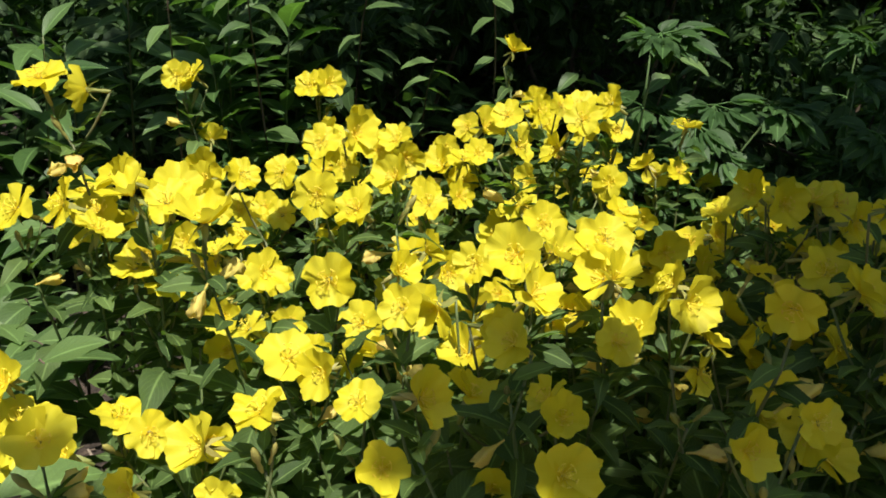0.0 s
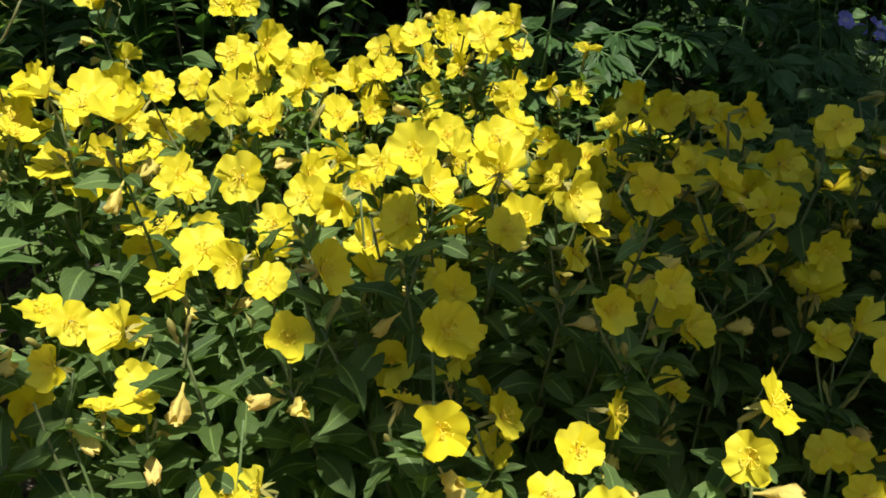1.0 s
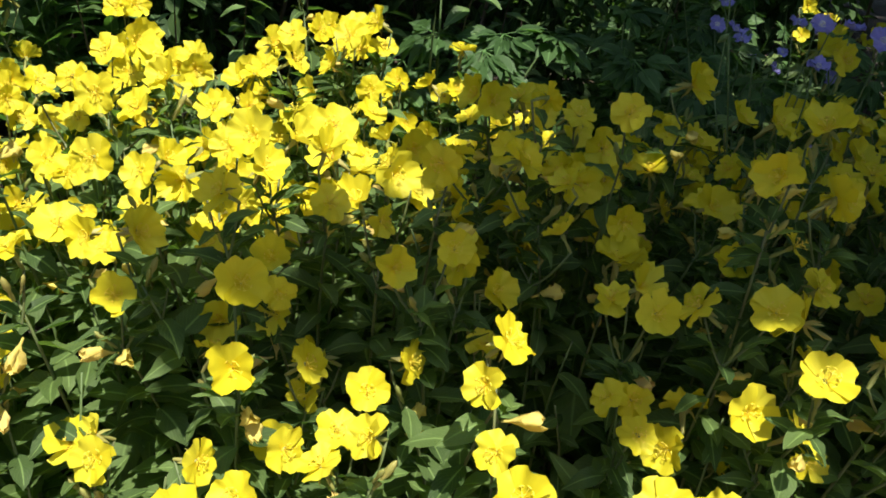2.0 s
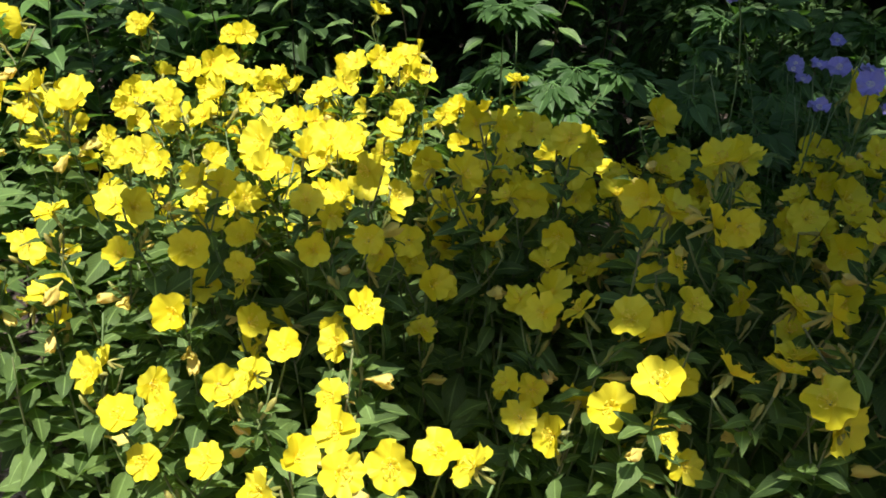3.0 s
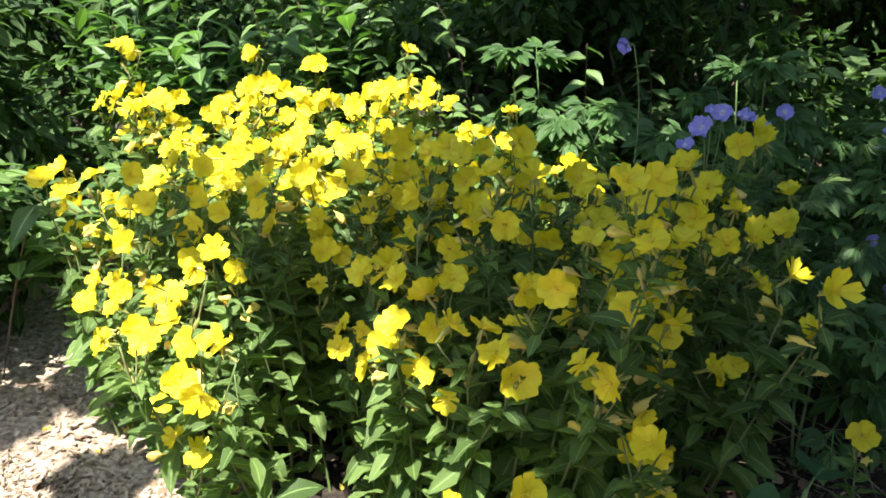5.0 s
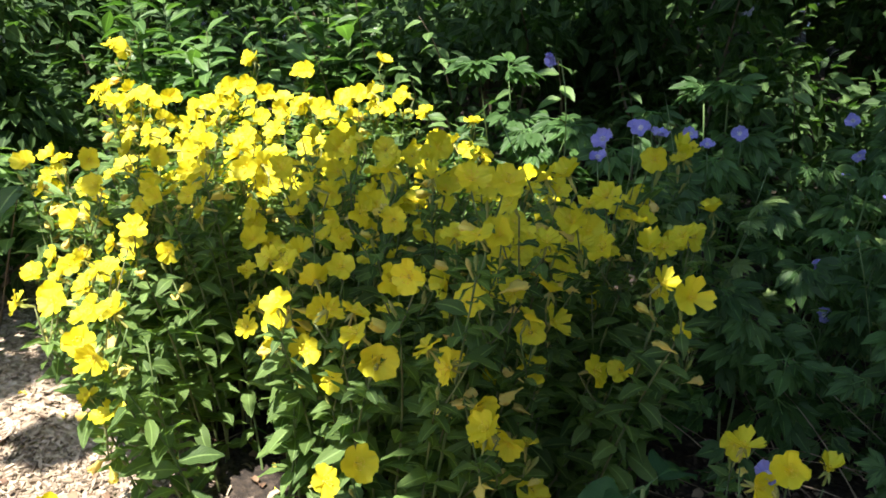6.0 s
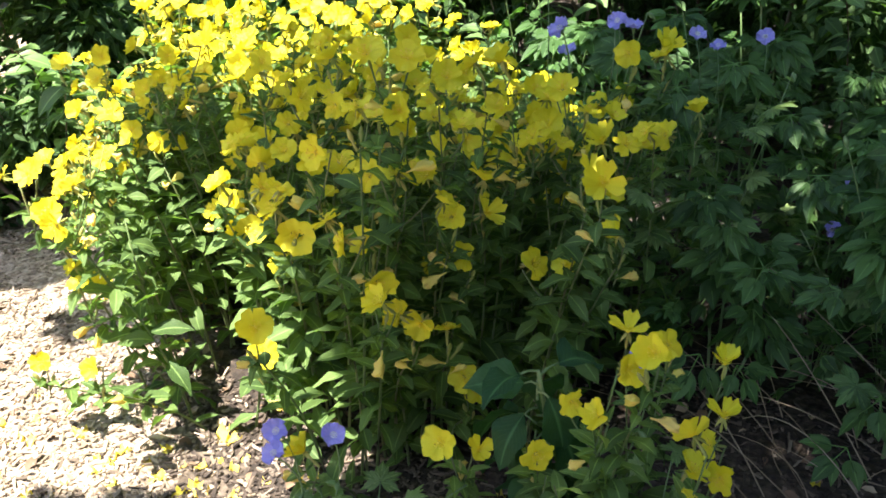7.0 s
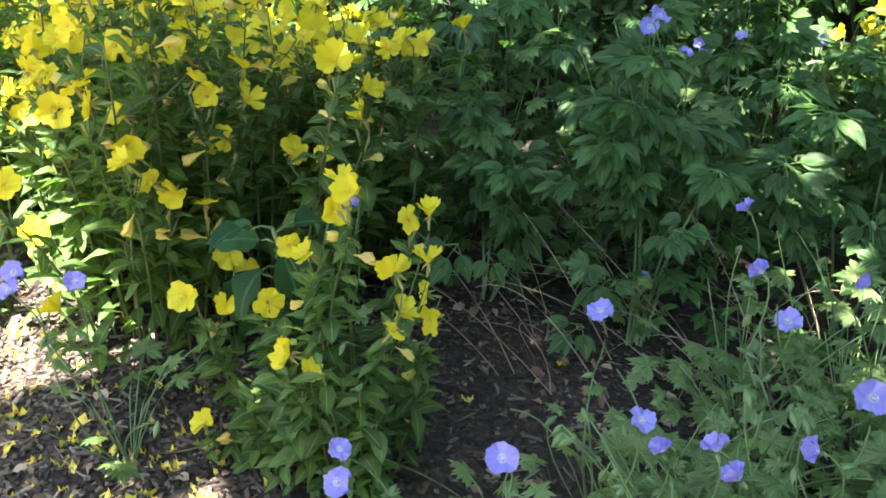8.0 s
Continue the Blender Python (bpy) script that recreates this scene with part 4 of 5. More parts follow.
# ---- lance-leaved plants behind the clump ----
LANCE = [blade_mesh("lance_leaf", M_LANCE, w, 0.42, 0.3, c, 0.03, rows=9, seed=60 + i) for i, (w, c) in enumerate([(0.15, 0.25), (0.18, 0.4), (0.14, 0.15)])]


def lance_plant(place, height, rng, leaf=0.115, n=27, single=True):
    x, y = place
    plant = thing("lance_leaved_plant", (x, y, 0), "upright plant with glossy green lance leaves", "leafy plant", "lance-leaved plants")
    top = Vector((rng.uniform(-0.1, 0.1), rng.uniform(-0.15, 0.05), height))
    path = bend((0, 0, -0.02), top, (0, 0, 0), 6)
    put("stem", make_mesh("lance_stem", *tube(path, [0.0042 - 0.0005 * i for i in range(7)], 6), M_STEM), plant, Matrix())
    turn, blades = rng.uniform(0, 6.3), []
    for i in range(n):
        t = 0.2 + 0.8 * (i + 1) / n
        p = Vector((0, 0, 0)).lerp(top, t)
        blades.append((rng.choice(LANCE), leaf_pose(p, turn + i * 2.4 + rng.uniform(-0.3, 0.3), rng.uniform(0.0, 0.9), leaf * rng.uniform(0.75, 1.2), rng)))
    if single:
        for me, m in blades:
            put("leaf", me, plant, m)
    else:
        tagged(put("foliage", join_blades("lance_foliage", M_LANCE_MASS, blades), plant, Matrix()), kind="stuff")


rng_l = random.Random(71)
for k in range(36):
    lance_plant((rng_l.uniform(-1.05, -0.05), rng_l.uniform(1.12, 1.6)), rng_l.uniform(0.5, 0.85), rng_l, single=k % 4 == 0)


# ---- peonies: divided leaves on upright stalks ----
def cut_leaf(seed):
    """A round leaf cut into five toothed lobes, radius 1."""
    rng = random.Random(seed)
    verts, faces, uvs = [], [], []
    for k in range(5):
        a0 = (k - 2) * 1.0
        for lobe, share in ((0, 1.0), (0.28, 0.78), (-0.28, 0.78)):
            a = a0 + lobe
            d, s = Vector((math.sin(a), math.cos(a), 0)), Vector((math.cos(a), -math.sin(a), 0))
            start = len(verts)
            for r in range(5):
                v = r / 4
                w = 0.13 * (math.sin(math.pi * (0.1 + 0.9 * v) ** 1.3) ** 0.8 if r < 4 else 0.02)
                for c in range(3):
                    u = c - 1
                    p = d * v * share * (1 - 0.1 * abs(k - 2)) + s * u * w
                    p.z = 0.3 * abs(u) * w - 0.18 * v * v + rng.uniform(-0.02, 0.02) + 0.01 * lobe
                    verts.append(p)
                    uvs.append((0.5 + 0.5 * u, v))
            faces += grid_faces(5, 3, start)
    return make_mesh("cut_leaf", verts, faces, M_CUT, uvs)


CUT = [cut_leaf(140 + i) for i in range(3)]


def divided_leaf(name, mat, seed):
    rng = random.Random(seed)
    verts, faces, uvs = [], [], []
    for ang, ln, st in ((0, 0.62, 0.38), (0.85, 0.52, 0.26), (-0.85, 0.52, 0.26)):
        way = Vector((math.sin(ang), math.cos(ang), 0))
        for lobe, share in ((0, 1.0), (0.55, 0.75), (-0.55, 0.75)):
            a = ang + lobe
            d, s = Vector((math.sin(a), math.cos(a), 0)), Vector((math.cos(a), -math.sin(a), 0))
            start = len(verts)
            for r in range(7):
                v = r / 6
                w = 0.138 * share * math.sin(math.pi * (0.05 + 0.95 * v) ** 0.85) ** 1.05 if r < 6 else 0.0
                for c in range(5):
                    u = c / 2 - 1
                    p = way * st + d * (v * ln * share) + s * (u * w)
                    p.z = 0.30 * abs(u * w) - 0.22 * (v * ln + st) ** 2 + rng.uniform(-0.006, 0.006) + 0.004 * lobe
                    verts.append(p)
                    uvs.append((0.5 + 0.5 * u, v))
            faces += grid_faces(7, 5, start)
        start = len(verts)
        tube([(0, 0, -0.005), way * (st + 0.08) + Vector((0, 0, -0.03))], [0.012, 0.008], 5, verts, faces)
        uvs += [(0.5, 0.5)] * (len(verts) - start)
    return make_mesh(name, verts, faces, mat, uvs)


DIVIDED = [divided_leaf("divided_leaf", M_PEONY, 80 + i) for i in range(3)]


def loose_pose(place, angle, rise, length, rng):
    d = Vector((math.cos(angle) * math.cos(rise), math.sin(angle) * math.cos(rise), math.sin(rise)))
    return aim(place, d, Vector((rng.gauss(0, 0.38), rng.gauss(-0.3, 0.38), 1)), length, rng.uniform(0.9, 1.15))


def peony(place, heads, rng, label, dense=46, wide=0.2):
    """Leaf stalks from one root, each ending in a fan of divided leaves near the given places."""
    base = Vector((*place, 0))
    plant = thing("peony", base, label, "leafy plant", "peonies")
    for h in heads:
        top = Vector(h) - base
        path = bend((rng.uniform(-0.02, 0.02), rng.uniform(-0.02, 0.02), -0.02), top, (rng.uniform(-0.03, 0.03), 0.03, 0), 6)
        put("stalk", make_mesh("peony_stalk", *tube(path, [0.0036 - 0.0003 * i for i in range(7)], 6), M_GSTEM), plant, Matrix())
        turn = rng.uniform(0, 6.3)
        for k in range(6):
            a = math.atan2(-0.8, 0.1) + rng.uniform(-1.6, 1.6) if k < 3 else turn + k * 2.1
            p = path[-1] if k < 4 else path[rng.choice((4, 5))]
            put("leaf", rng.choice(DIVIDED), plant, loose_pose(p, a, rng.uniform(-0.55, 0.2), rng.uniform(0.075, 0.118), rng))
    high, blades = sum(h[2] for h in heads) / len(heads), []
    for k in range(dense):
        a, q = rng.uniform(0, 6.3), wide * rng.random() ** 0.6
        p = Vector((math.cos(a) * q, math.sin(a) * q, high * rng.uniform(0.2, 0.92) * (1.05 - q * 0.8)))
        fine = rng.random() < 0.25
        blades.append((rng.choice(CUT if fine else DIVIDED), loose_pose(p, a + rng.uniform(-1.0, 1.0), rng.uniform(-0.7, 0.3), rng.uniform(0.04, 0.06) if fine else rng.uniform(0.065, 0.105), rng)))
    tagged(put("foliage", join_blades("peony_foliage", M_PEONY_MASS, blades), plant, Matrix(), "dense divided blue-green leaves"), kind="stuff")


rng_p = random.Random(91)
SHADY = "shaded peony with divided blue-green leaves"
peony((0.55, 0.98), [(.52, .946, .72), (.479, .83, .75), (.60, .9, .58), (.66, .95, .6), (.72, .85, .62), (.42, .88, .52)], rng_p, "peony with divided green leaves, part sunlit")
peony((0.95, 0.85), [(.85, .75, .6), (.98, .72, .55), (.9, .9, .66), (1.06, .85, .58), (.8, .62, .48), (.9, .55, .5)], rng_p, SHADY)
peony((1.08, 1.05), [(1.063, .98, .73), (1.12, .95, .62), (1.0, 1.05, .7)], rng_p, "peony shoot with sunlit divided leaves")
peony((1.35, 0.75), [(1.293, .693, .42), (1.356, .817, .47), (1.406, .52, .55), (1.45, .6, .5), (1.2, .8, .5), (1.4, .85, .6)], rng_p, SHADY)
peony((1.55, 0.45), [(1.487, .382, .52), (1.461, .354, .46), (1.567, .462, .47), (1.505, .37, .4), (1.614, .45, .4), (1.499, .397, .6), (1.65, .4, .42)], rng_p, SHADY)
peony((1.62, 0.85), [(1.58, .722, .42), (1.559, .881, .52), (1.7, .75, .5), (1.66, .95, .56)], rng_p, SHADY)
peony((1.9, 0.7), [(1.8, .6, .5), (1.9, .65, .45), (1.75, .5, .42), (2.0, .75, .5)], rng_p, SHADY)
peony((1.22, 0.42), [(1.2, .4, .42), (1.15, .42, .45), (1.28, .36, .36), (1.25, .45, .36)], rng_p, "low peony leaves in deep shade")
for bx, by, top in ((1.33, 1.15, 0.52), (1.85, 1.15, 0.5), (2.2, 0.95, 0.5), (2.2, 0.5, 0.42), (2.45, 1.4, 0.55), (1.55, 1.45, 0.6), (2.5, 0.2, 0.4)):
    peony((bx, by), [(bx + rng_p.uniform(-0.15, 0.15), by + rng_p.uniform(-0.15, 0.1), top + rng_p.uniform(-0.05, 0.05)) for k in range(3)], rng_p, SHADY, 46)

# ---- broad-leaved plant at the clump's foot ----
WIDE = [blade_mesh("wide_leaf", M_BIG, 0.33, 0.36, 0.3, c, 0.18, rows=10, cols=7, seed=120 + i) for i, c in enumerate((0.3, 0.6, 0.45))]


def broad_plant():
    rng = random.Random(121)
    plant = thing("broad_leaved_plant", (1.08, -0.10, 0), "young plant with large smooth dark green leaves", "leafy plant")
    top = Vector((0.03, -0.07, 0.40))
    put("stem", make_mesh("broad_stem", *tube(bend((0, 0, -0.02), top, (0.01, 0.02, 0), 6), [0.006 - 0.0005 * i for i in range(7)], 7), M_GSTEM), plant, Matrix())
    for k in range(17):
        t = 1.0 - 0.7 * (k / 17) ** 1.1
        a = -1.4 + 2.4 * k + rng.uniform(-0.6, 0.6)
        rise, ln = rng.uniform(-1.2, -0.25) if k > 2 else rng.uniform(-0.1, 0.7), rng.uniform(0.085, 0.125)
        out = Vector((math.cos(a), math.sin(a), 0.25)) * rng.uniform(0.015, 0.04)
        petiole = tube([top * t, top * t + out * 0.5 + Vector((0, 0, 0.004)), top * t + out], [0.002, 0.0017, 0.0014], 5)
        put("leaf_stalk", make_mesh("broad_leaf_stalk", *petiole, M_GSTEM), plant, Matrix())
        add_leaf(plant, rng.choice(WIDE), top * t + out, a + rng.uniform(-0.3, 0.3), rise, ln * rng.uniform(0.8, 1.1), rng)


broad_plant()

# ---- geraniums ----
GPETAL = [petal_mesh("geranium_petal", M_BLUE, 0.0215, 0.0138, d, 0.04, 130 + i, 1.3, 0.36) for i, d in enumerate((0.005, 0.009, 0.012))]
GSTAMENS = stamen_mesh("geranium_stamens", M_ANTHER, 8, 0.006, 5)


def small_calyx():
    verts, faces = tube([(0, 0, -0.012), (0, 0, -0.008), (0, 0, -0.003), (0, 0, 0.0)], [0.0010, 0.0024, 0.0034, 0.0020], 6)
    for k in range(5):
        a = k * 2 * math.pi / 5 + 0.6
        c, s = math.cos(a), math.sin(a)
        n = len(verts)
        for t, w, dz in ((0.001, 0.002, -0.003), (0.006, 0.0026, -0.001), (0.011, 0.0003, 0.0)):
            verts += [Vector((c * t - s * w, s * t + c * w, dz)), Vector((c * t + s * w, s * t - c * w, dz))]
        faces += [(n, n + 1, n + 3, n + 2), (n + 2, n + 3, n + 5, n + 4)]
    return make_mesh("geranium_calyx", verts, faces, M_GSTEM)


SMALL_CALYX = small_calyx()
GBUD = make_mesh("geranium_bud", *tube([(0, 0, 0), (0, 0.004, 0), (0, 0.009, 0), (0, 0.014, 0), (0, 0.019, 0)], [0.001, 0.0032, 0.0042, 0.0024, 0.0004], 6), M_GSTEM)


def geranium(base, heads, rng, label, leaves=10, facing=(0.1, -0.6, 0.75), spread=0.16, tall=0.2, leaf_size=0.05, seedheads=4):
    base = Vector((*base, ground_height(*base)))
    plant = thing("geranium", base, label, "flowering plant", "blue geraniums")
    for h in heads:
        way = {"side": (-0.85, -0.05, 0.40), "up": (-0.15, -0.22, 0.95)}.get(h[3] if len(h) > 3 else "", facing)
        shut = 0.55 if len(h) > 3 and h[3] == "side" else 0.0
        h = Vector(h[:3]) - base
        n = (Vector(way) + Vector((rng.gauss(0, 0.32), rng.gauss(0, 0.32), rng.gauss(0, 0.2)))).normalized()
        foot = h - n * 0.012
        fork = foot * 0.75 + Vector((rng.uniform(-0.02, 0.02), rng.uniform(-0.02, 0.02), -0.01))
        verts, faces = tube(bend((0, 0, -0.02), fork, (rng.uniform(-0.04, 0.04), rng.uniform(-0.04, 0.04), 0.0), 7), [0.0020 - 0.0001 * i for i in range(8)], 5)
        tube(bend(fork, foot, (0.008, 0, 0.01), 4), [0.0012] * 5, 5, verts, faces)
        put("stalk", make_mesh("geranium_stalk", verts, faces, M_GSTEM), plant, Matrix())
        f = put("flower", SMALL_CALYX, plant, face_up(h, n, rng.uniform(0, 6.3), rng.uniform(0.78, 1.04)), "violet-blue five-petalled bloom with a pale eye")
        for k in range(5):
            m = Matrix.Rotation(k * 2 * math.pi / 5, 4, "Z") @ Matrix.Rotation(rng.uniform(-0.15, 0.25) + shut, 4, "X")
            put("petal", rng.choice(GPETAL), f, m @ Matrix.Translation((0, 0, 0.0006 * (k % 2))))
        put("flower_centre", GSTAMENS, f, Matrix())
        for k in range(2):
            a = rng.uniform(0, 6.3)
            put("bud", GBUD, plant, aim(fork, (math.cos(a), math.sin(a), rng.uniform(-0.6, 0.9)), (0, 0, 1), rng.uniform(0.8, 1.2)))
        if rng.random() < 0.8:
            p = fork * rng.uniform(0.75, 1.0)
            add_leaf(plant, rng.choice(CUT), p, rng.uniform(0, 6.3), rng.uniform(0, 0.5), leaf_size * 0.7, rng)
    lv, lf = [], []
    for k in range(leaves):
        a = rng.uniform(0, 6.3)
        q = spread * rng.uniform(0.25, 1.0)
        p = Vector((math.cos(a) * q, math.sin(a) * q, tall * rng.uniform(0.4, 1.1)))
        tube(bend((0, 0, -0.02), p, (0, 0, 0.03), 4), [0.0013] * 5, 4, lv, lf)
        add_leaf(plant, rng.choice(CUT), p, a + rng.uniform(-0.6, 0.6), rng.uniform(-0.2, 0.5), leaf_size * rng.uniform(0.8, 1.3), rng)
    if leaves >= 10:
        blades = []
        for k in range(leaves * (5 if leaves >= 18 else 3)):
            a, q = rng.uniform(0, 6.3), spread * 1.15 * rng.random() ** 0.6
            p = Vector((math.cos(a) * q, math.sin(a) * q, tall * rng.uniform(0.1, 1.05)))
            blades.append((rng.choice(CUT), leaf_pose(p, a + rng.uniform(-0.9, 0.9), rng.uniform(-0.3, 0.6), leaf_size * rng.uniform(0.45, 0.95), rng)))
        tagged(put("foliage", join_blades("geranium_foliage", M_CUT_MASS, blades), plant, Matrix()), kind="stuff")
    for k in range(seedheads + (12 if leaves >= 18 else 0)):
        a, q = rng.uniform(0, 6.3), spread * rng.uniform(0.4, 1.2)
        p = Vector((math.cos(a) * q, math.sin(a) * q - 0.04, tall * rng.uniform(1.0, 1.6)))
        tube(bend((0, 0, -0.02), p, (rng.uniform(-0.04, 0.04), rng.uniform(-0.04, 0.04), 0.03), 7), [0.0013] * 8, 4, lv, lf)
        if k % 2 == 0:
            put("bud", GBUD, plant, aim(p, (rng.uniform(-1, 1), rng.uniform(-1, 1), -0.8), (0, 0, 1), rng.uniform(0.9, 1.4)))
    put("leaf_stalk", make_mesh("geranium_leaf_stalk", lv, lf, M_GSTEM), plant, Matrix())


rng_g = random.Random(151)
GER = "violet-blue geranium with thin stalks and cut green leaves"
geranium((0.93, 0.42), [(.958, .41, .743), (.997, .385, .741), (.924, .248, .757), (.941, .442, .737), (.78, .43, .85, "side"), (.9, .33, .70)], rng_g, GER, 14, tall=0.55, spread=0.2)
geranium((1.07, 0.74), [(1.055, .717, .644), (1.018, .692, .669), (1.11, .879, .636)], rng_g, GER, 12, tall=0.5, spread=0.2)
geranium((1.36, 0.64), [(1.344, .623, .34), (1.327, .755, .396)], rng_g, GER, 8, tall=0.28)
geranium((1.5, 0.6), [(1.458, .532, .62), (1.494, .435, .66), (1.498, .704, .542)], rng_g, GER, 10, tall=0.42)
geranium((0.93, -0.34), [(.886, -.453, .361), (.91, -.369, .342), (.87, -.43, .375)], rng_g, "violet-blue geranium beside the mulch path", 9, tall=0.15, leaf_size=0.032)
geranium((1.56, -0.24), [(1.583, -.369, .31), (1.375, -.394, .2), (1.36, -.37, .23)], rng_g, GER, 7, tall=0.12, spread=0.14, leaf_size=0.032)
geranium((1.63, -0.08), [(1.615, -.149, .40, "up")], rng_g, GER, 7, tall=0.14, spread=0.12, leaf_size=0.032)
geranium((1.55, 0.5), [(1.531, .479, .13)], rng_g, GER, 6, tall=0.1, spread=0.1, leaf_size=0.032)
geranium((1.27, -0.1), [(1.257, -.19, .482)], rng_g, "single violet-blue geranium among the young sundrops", 5, tall=0.2, spread=0.08, leaf_size=0.032, seedheads=1)
geranium((1.74, -0.2), [(1.712, -.288, .36), (1.742, -.29, .33, "side")], rng_g, GER, 18, tall=0.2, spread=0.18, leaf_size=0.036, seedheads=8)
geranium((1.84, -0.2), [(1.799, -.298, .36, "side"), (1.828, -.293, .33, "side")], rng_g, GER, 18, tall=0.2, spread=0.2, leaf_size=0.034, seedheads=10)
geranium((1.83, 0.05), [(1.83, .007, .37, "up"), (1.783, .032, .42, "side")], rng_g, GER, 15, tall=0.2, spread=0.2, leaf_size=0.036, seedheads=8)
geranium((1.8, 0.2), [(1.739, .096, .48, "side")], rng_g, GER, 13, tall=0.24, spread=0.2, leaf_size=0.036, seedheads=8)
geranium((1.97, -0.12), [(1.934, -.17, .4), (1.897, -.241, .36, "side")], rng_g, GER, 24, tall=0.24, spread=0.2, leaf_size=0.036, seedheads=8)
geranium((1.98, 0.15), [(1.914, .076, .42, "side")], rng_g, GER, 20, tall=0.28, spread=0.2, leaf_size=0.036, seedheads=8)
geranium((1.95, 0.4), [(2.0, .5, .5)], rng_g, GER, 12, tall=0.32, spread=0.2)
geranium((1.66, 1.22), [(1.536, 1.169, .5), (1.722, 1.233, .5), (1.5, 1.175, .7)], rng_g, GER, 12, tall=0.4, spread=0.2)
geranium((1.42, 1.16), [(1.36, 1.208, .62), (1.45, 1.084, .48), (1.389, 1.141, .55), (1.365, 1.077, .52), (1.498, .94, .5)], rng_g, GER, 12, tall=0.4, spread=0.18)


# ---- second, smaller group of sundrops in the shade, and a strap-leaved plant by it ----
def shaded_sundrops():
    rng = random.Random(211)
    places = [(1.879, 1.507, .55), (1.84, 1.47, .56), (1.745, 1.358, .5), (1.833, 1.306, .52), (1.80, 1.38, .53), (1.87, 1.40, .54),
              (1.931, 1.26, .53), (1.938, 1.189, .5), (1.868, 1.204, .5), (1.96, 1.22, .54), (1.98, 1.15, .5), (1.91, 1.3, .5)]
    for g in gather(places, 0.09, 4):
        mid = sum((Vector(p) for p in g), Vector()) / len(g)
        sundrop((mid.x, mid.y + 0.04, 0), g, rng, (0.0, -0.7, 0.6), "sundrop stem with yellow blooms in the shade", leaves=26, leaf_size=0.065, group="shaded sundrops", single=False, own=0)


def strap_plant():
    rng = random.Random(221)
    blade = [blade_mesh("strap_leaf", M_LANCE, 0.03, 0.3, 0.4, c, 0.0, rows=10, seed=222 + i) for i, c in enumerate((0.05, 0.2, 0.4))]
    plant = thing("strap_leaved_plant", (1.77, 1.8, 0), "tuft of upright pale green strap leaves", "leafy plant")
    for k in range(16):
        a = rng.uniform(0, 6.3)
        put("leaf", rng.choice(blade), plant, leaf_pose((math.cos(a) * 0.05, math.sin(a) * 0.05, -0.01), a, rng.uniform(1.0, 1.5), rng.uniform(0.35, 0.55), rng))


shaded_sundrops()
strap_plant()


# ---- slender leafy stems between the clump and the thicket ----
def leafy_spray(base, tip, n, size, rng, label, arch=0.1):
    base = Vector((*base, 0))
    end = Vector(tip) - base
    plant = thing("leafy_stem", base, label, "shrub stem", "slender stems")
    path = bend((0, 0, -0.02), end, (rng.uniform(-0.03, 0.03), 0.03, arch), 10)
    put("stem", make_mesh("spray_stem", *tube(path, [0.0035 - 0.00025 * i for i in range(11)], 5), M_BARK), plant, Matrix())
    for k in range(n):
        t = 0.35 + 0.65 * (k + 0.5) / n
        i = min(9, int(t * 10))
        p = path[i].lerp(path[i + 1], t * 10 - i)
        along = path[i + 1] - path[i]
        side = -1 if k % 2 else 1
        a = math.atan2(along.y, along.x) + side * rng.uniform(0.7, 1.5) if along.xy.length > 0.02 else k * 2.4
        add_leaf(plant, BROAD[k % 2], p, a, rng.uniform(-0.3, 0.35), size * rng.uniform(0.7, 1.15), rng)


rng_s = random.Random(201)
BACK_STEMS = [((.05, 1.22), (.051, 1.0, .85), 9, .07), ((.17, 1.3), (.167, 1.08, .66), 12, .075), ((.3, 1.25), (.243, 1.0, .82), 10, .075), ((.45, 1.35), (.47, 1.15, .62), 10, .07),
                           ((.66, 1.25), (.636, 1.0, .74), 9, .08), ((-.1, 1.3), (-.16, 1.02, .8), 10, .08), ((.36, 1.2), (.33, 1.0, .55), 10, .07), ((-.3, 1.2), (-.281, .99, .78), 9, .075)]
LEFT_STEMS = [((-0.62, 0.22), (-0.345, 0.155, 0.51), 8, 0.105), ((-0.62, 0.62), (-0.37, 0.36, 0.51), 9, 0.1), ((-0.6, 0.5), (-0.385, 0.3, 0.4), 10, 0.11), ((-0.58, 0.75), (-0.42, 0.55, 0.42), 10, 0.1), ((-0.85, 0.42), (-0.45, 0.1, 0.6), 14, 0.085),
              ((-0.9, 0.5), (-0.5, 0.2, 0.56), 14, 0.08), ((-0.95, 0.35), (-0.55, 0.02, 0.5), 14, 0.08), ((-0.62, 0.45), (-0.44, 0.22, 0.42), 12, 0.1), ((-0.7, 0.6), (-0.48, 0.36, 0.4), 12, 0.1),
              ((-0.6, 0.75), (-0.42, 0.5, 0.36), 12, 0.09), ((-0.62, 0.95), (-0.5, 0.78, 0.36), 12, 0.09), ((-0.4, 1), (-0.32, 0.84, 0.34), 12, 0.09), ((-0.5, 1), (-0.45, 0.75, 0.5), 10, 0.07),
              ((-0.55, 0.8), (-0.5, 0.6, 0.42), 10, 0.07)]
RIGHT_STEMS = [((0.02, 1.15), (0.09, 1, 0.5), 10, 0.07), ((0.8, 1.4), (0.78, 1.2, 0.66), 10, 0.07), ((1.25, 1.3), (1.2, 1.15, 0.72), 10, 0.07), ((1.3, 2.15), (1.1, 2, 0.72), 14, 0.07),
              ((1.28, 2.2), (1.2, 2.06, 0.8), 14, 0.07)]
for base, tip, n, size in BACK_STEMS + LEFT_STEMS + RIGHT_STEMS:
    leafy_spray(base, tip, n, size, rng_s, "slender shrub stem with broad green leaves")


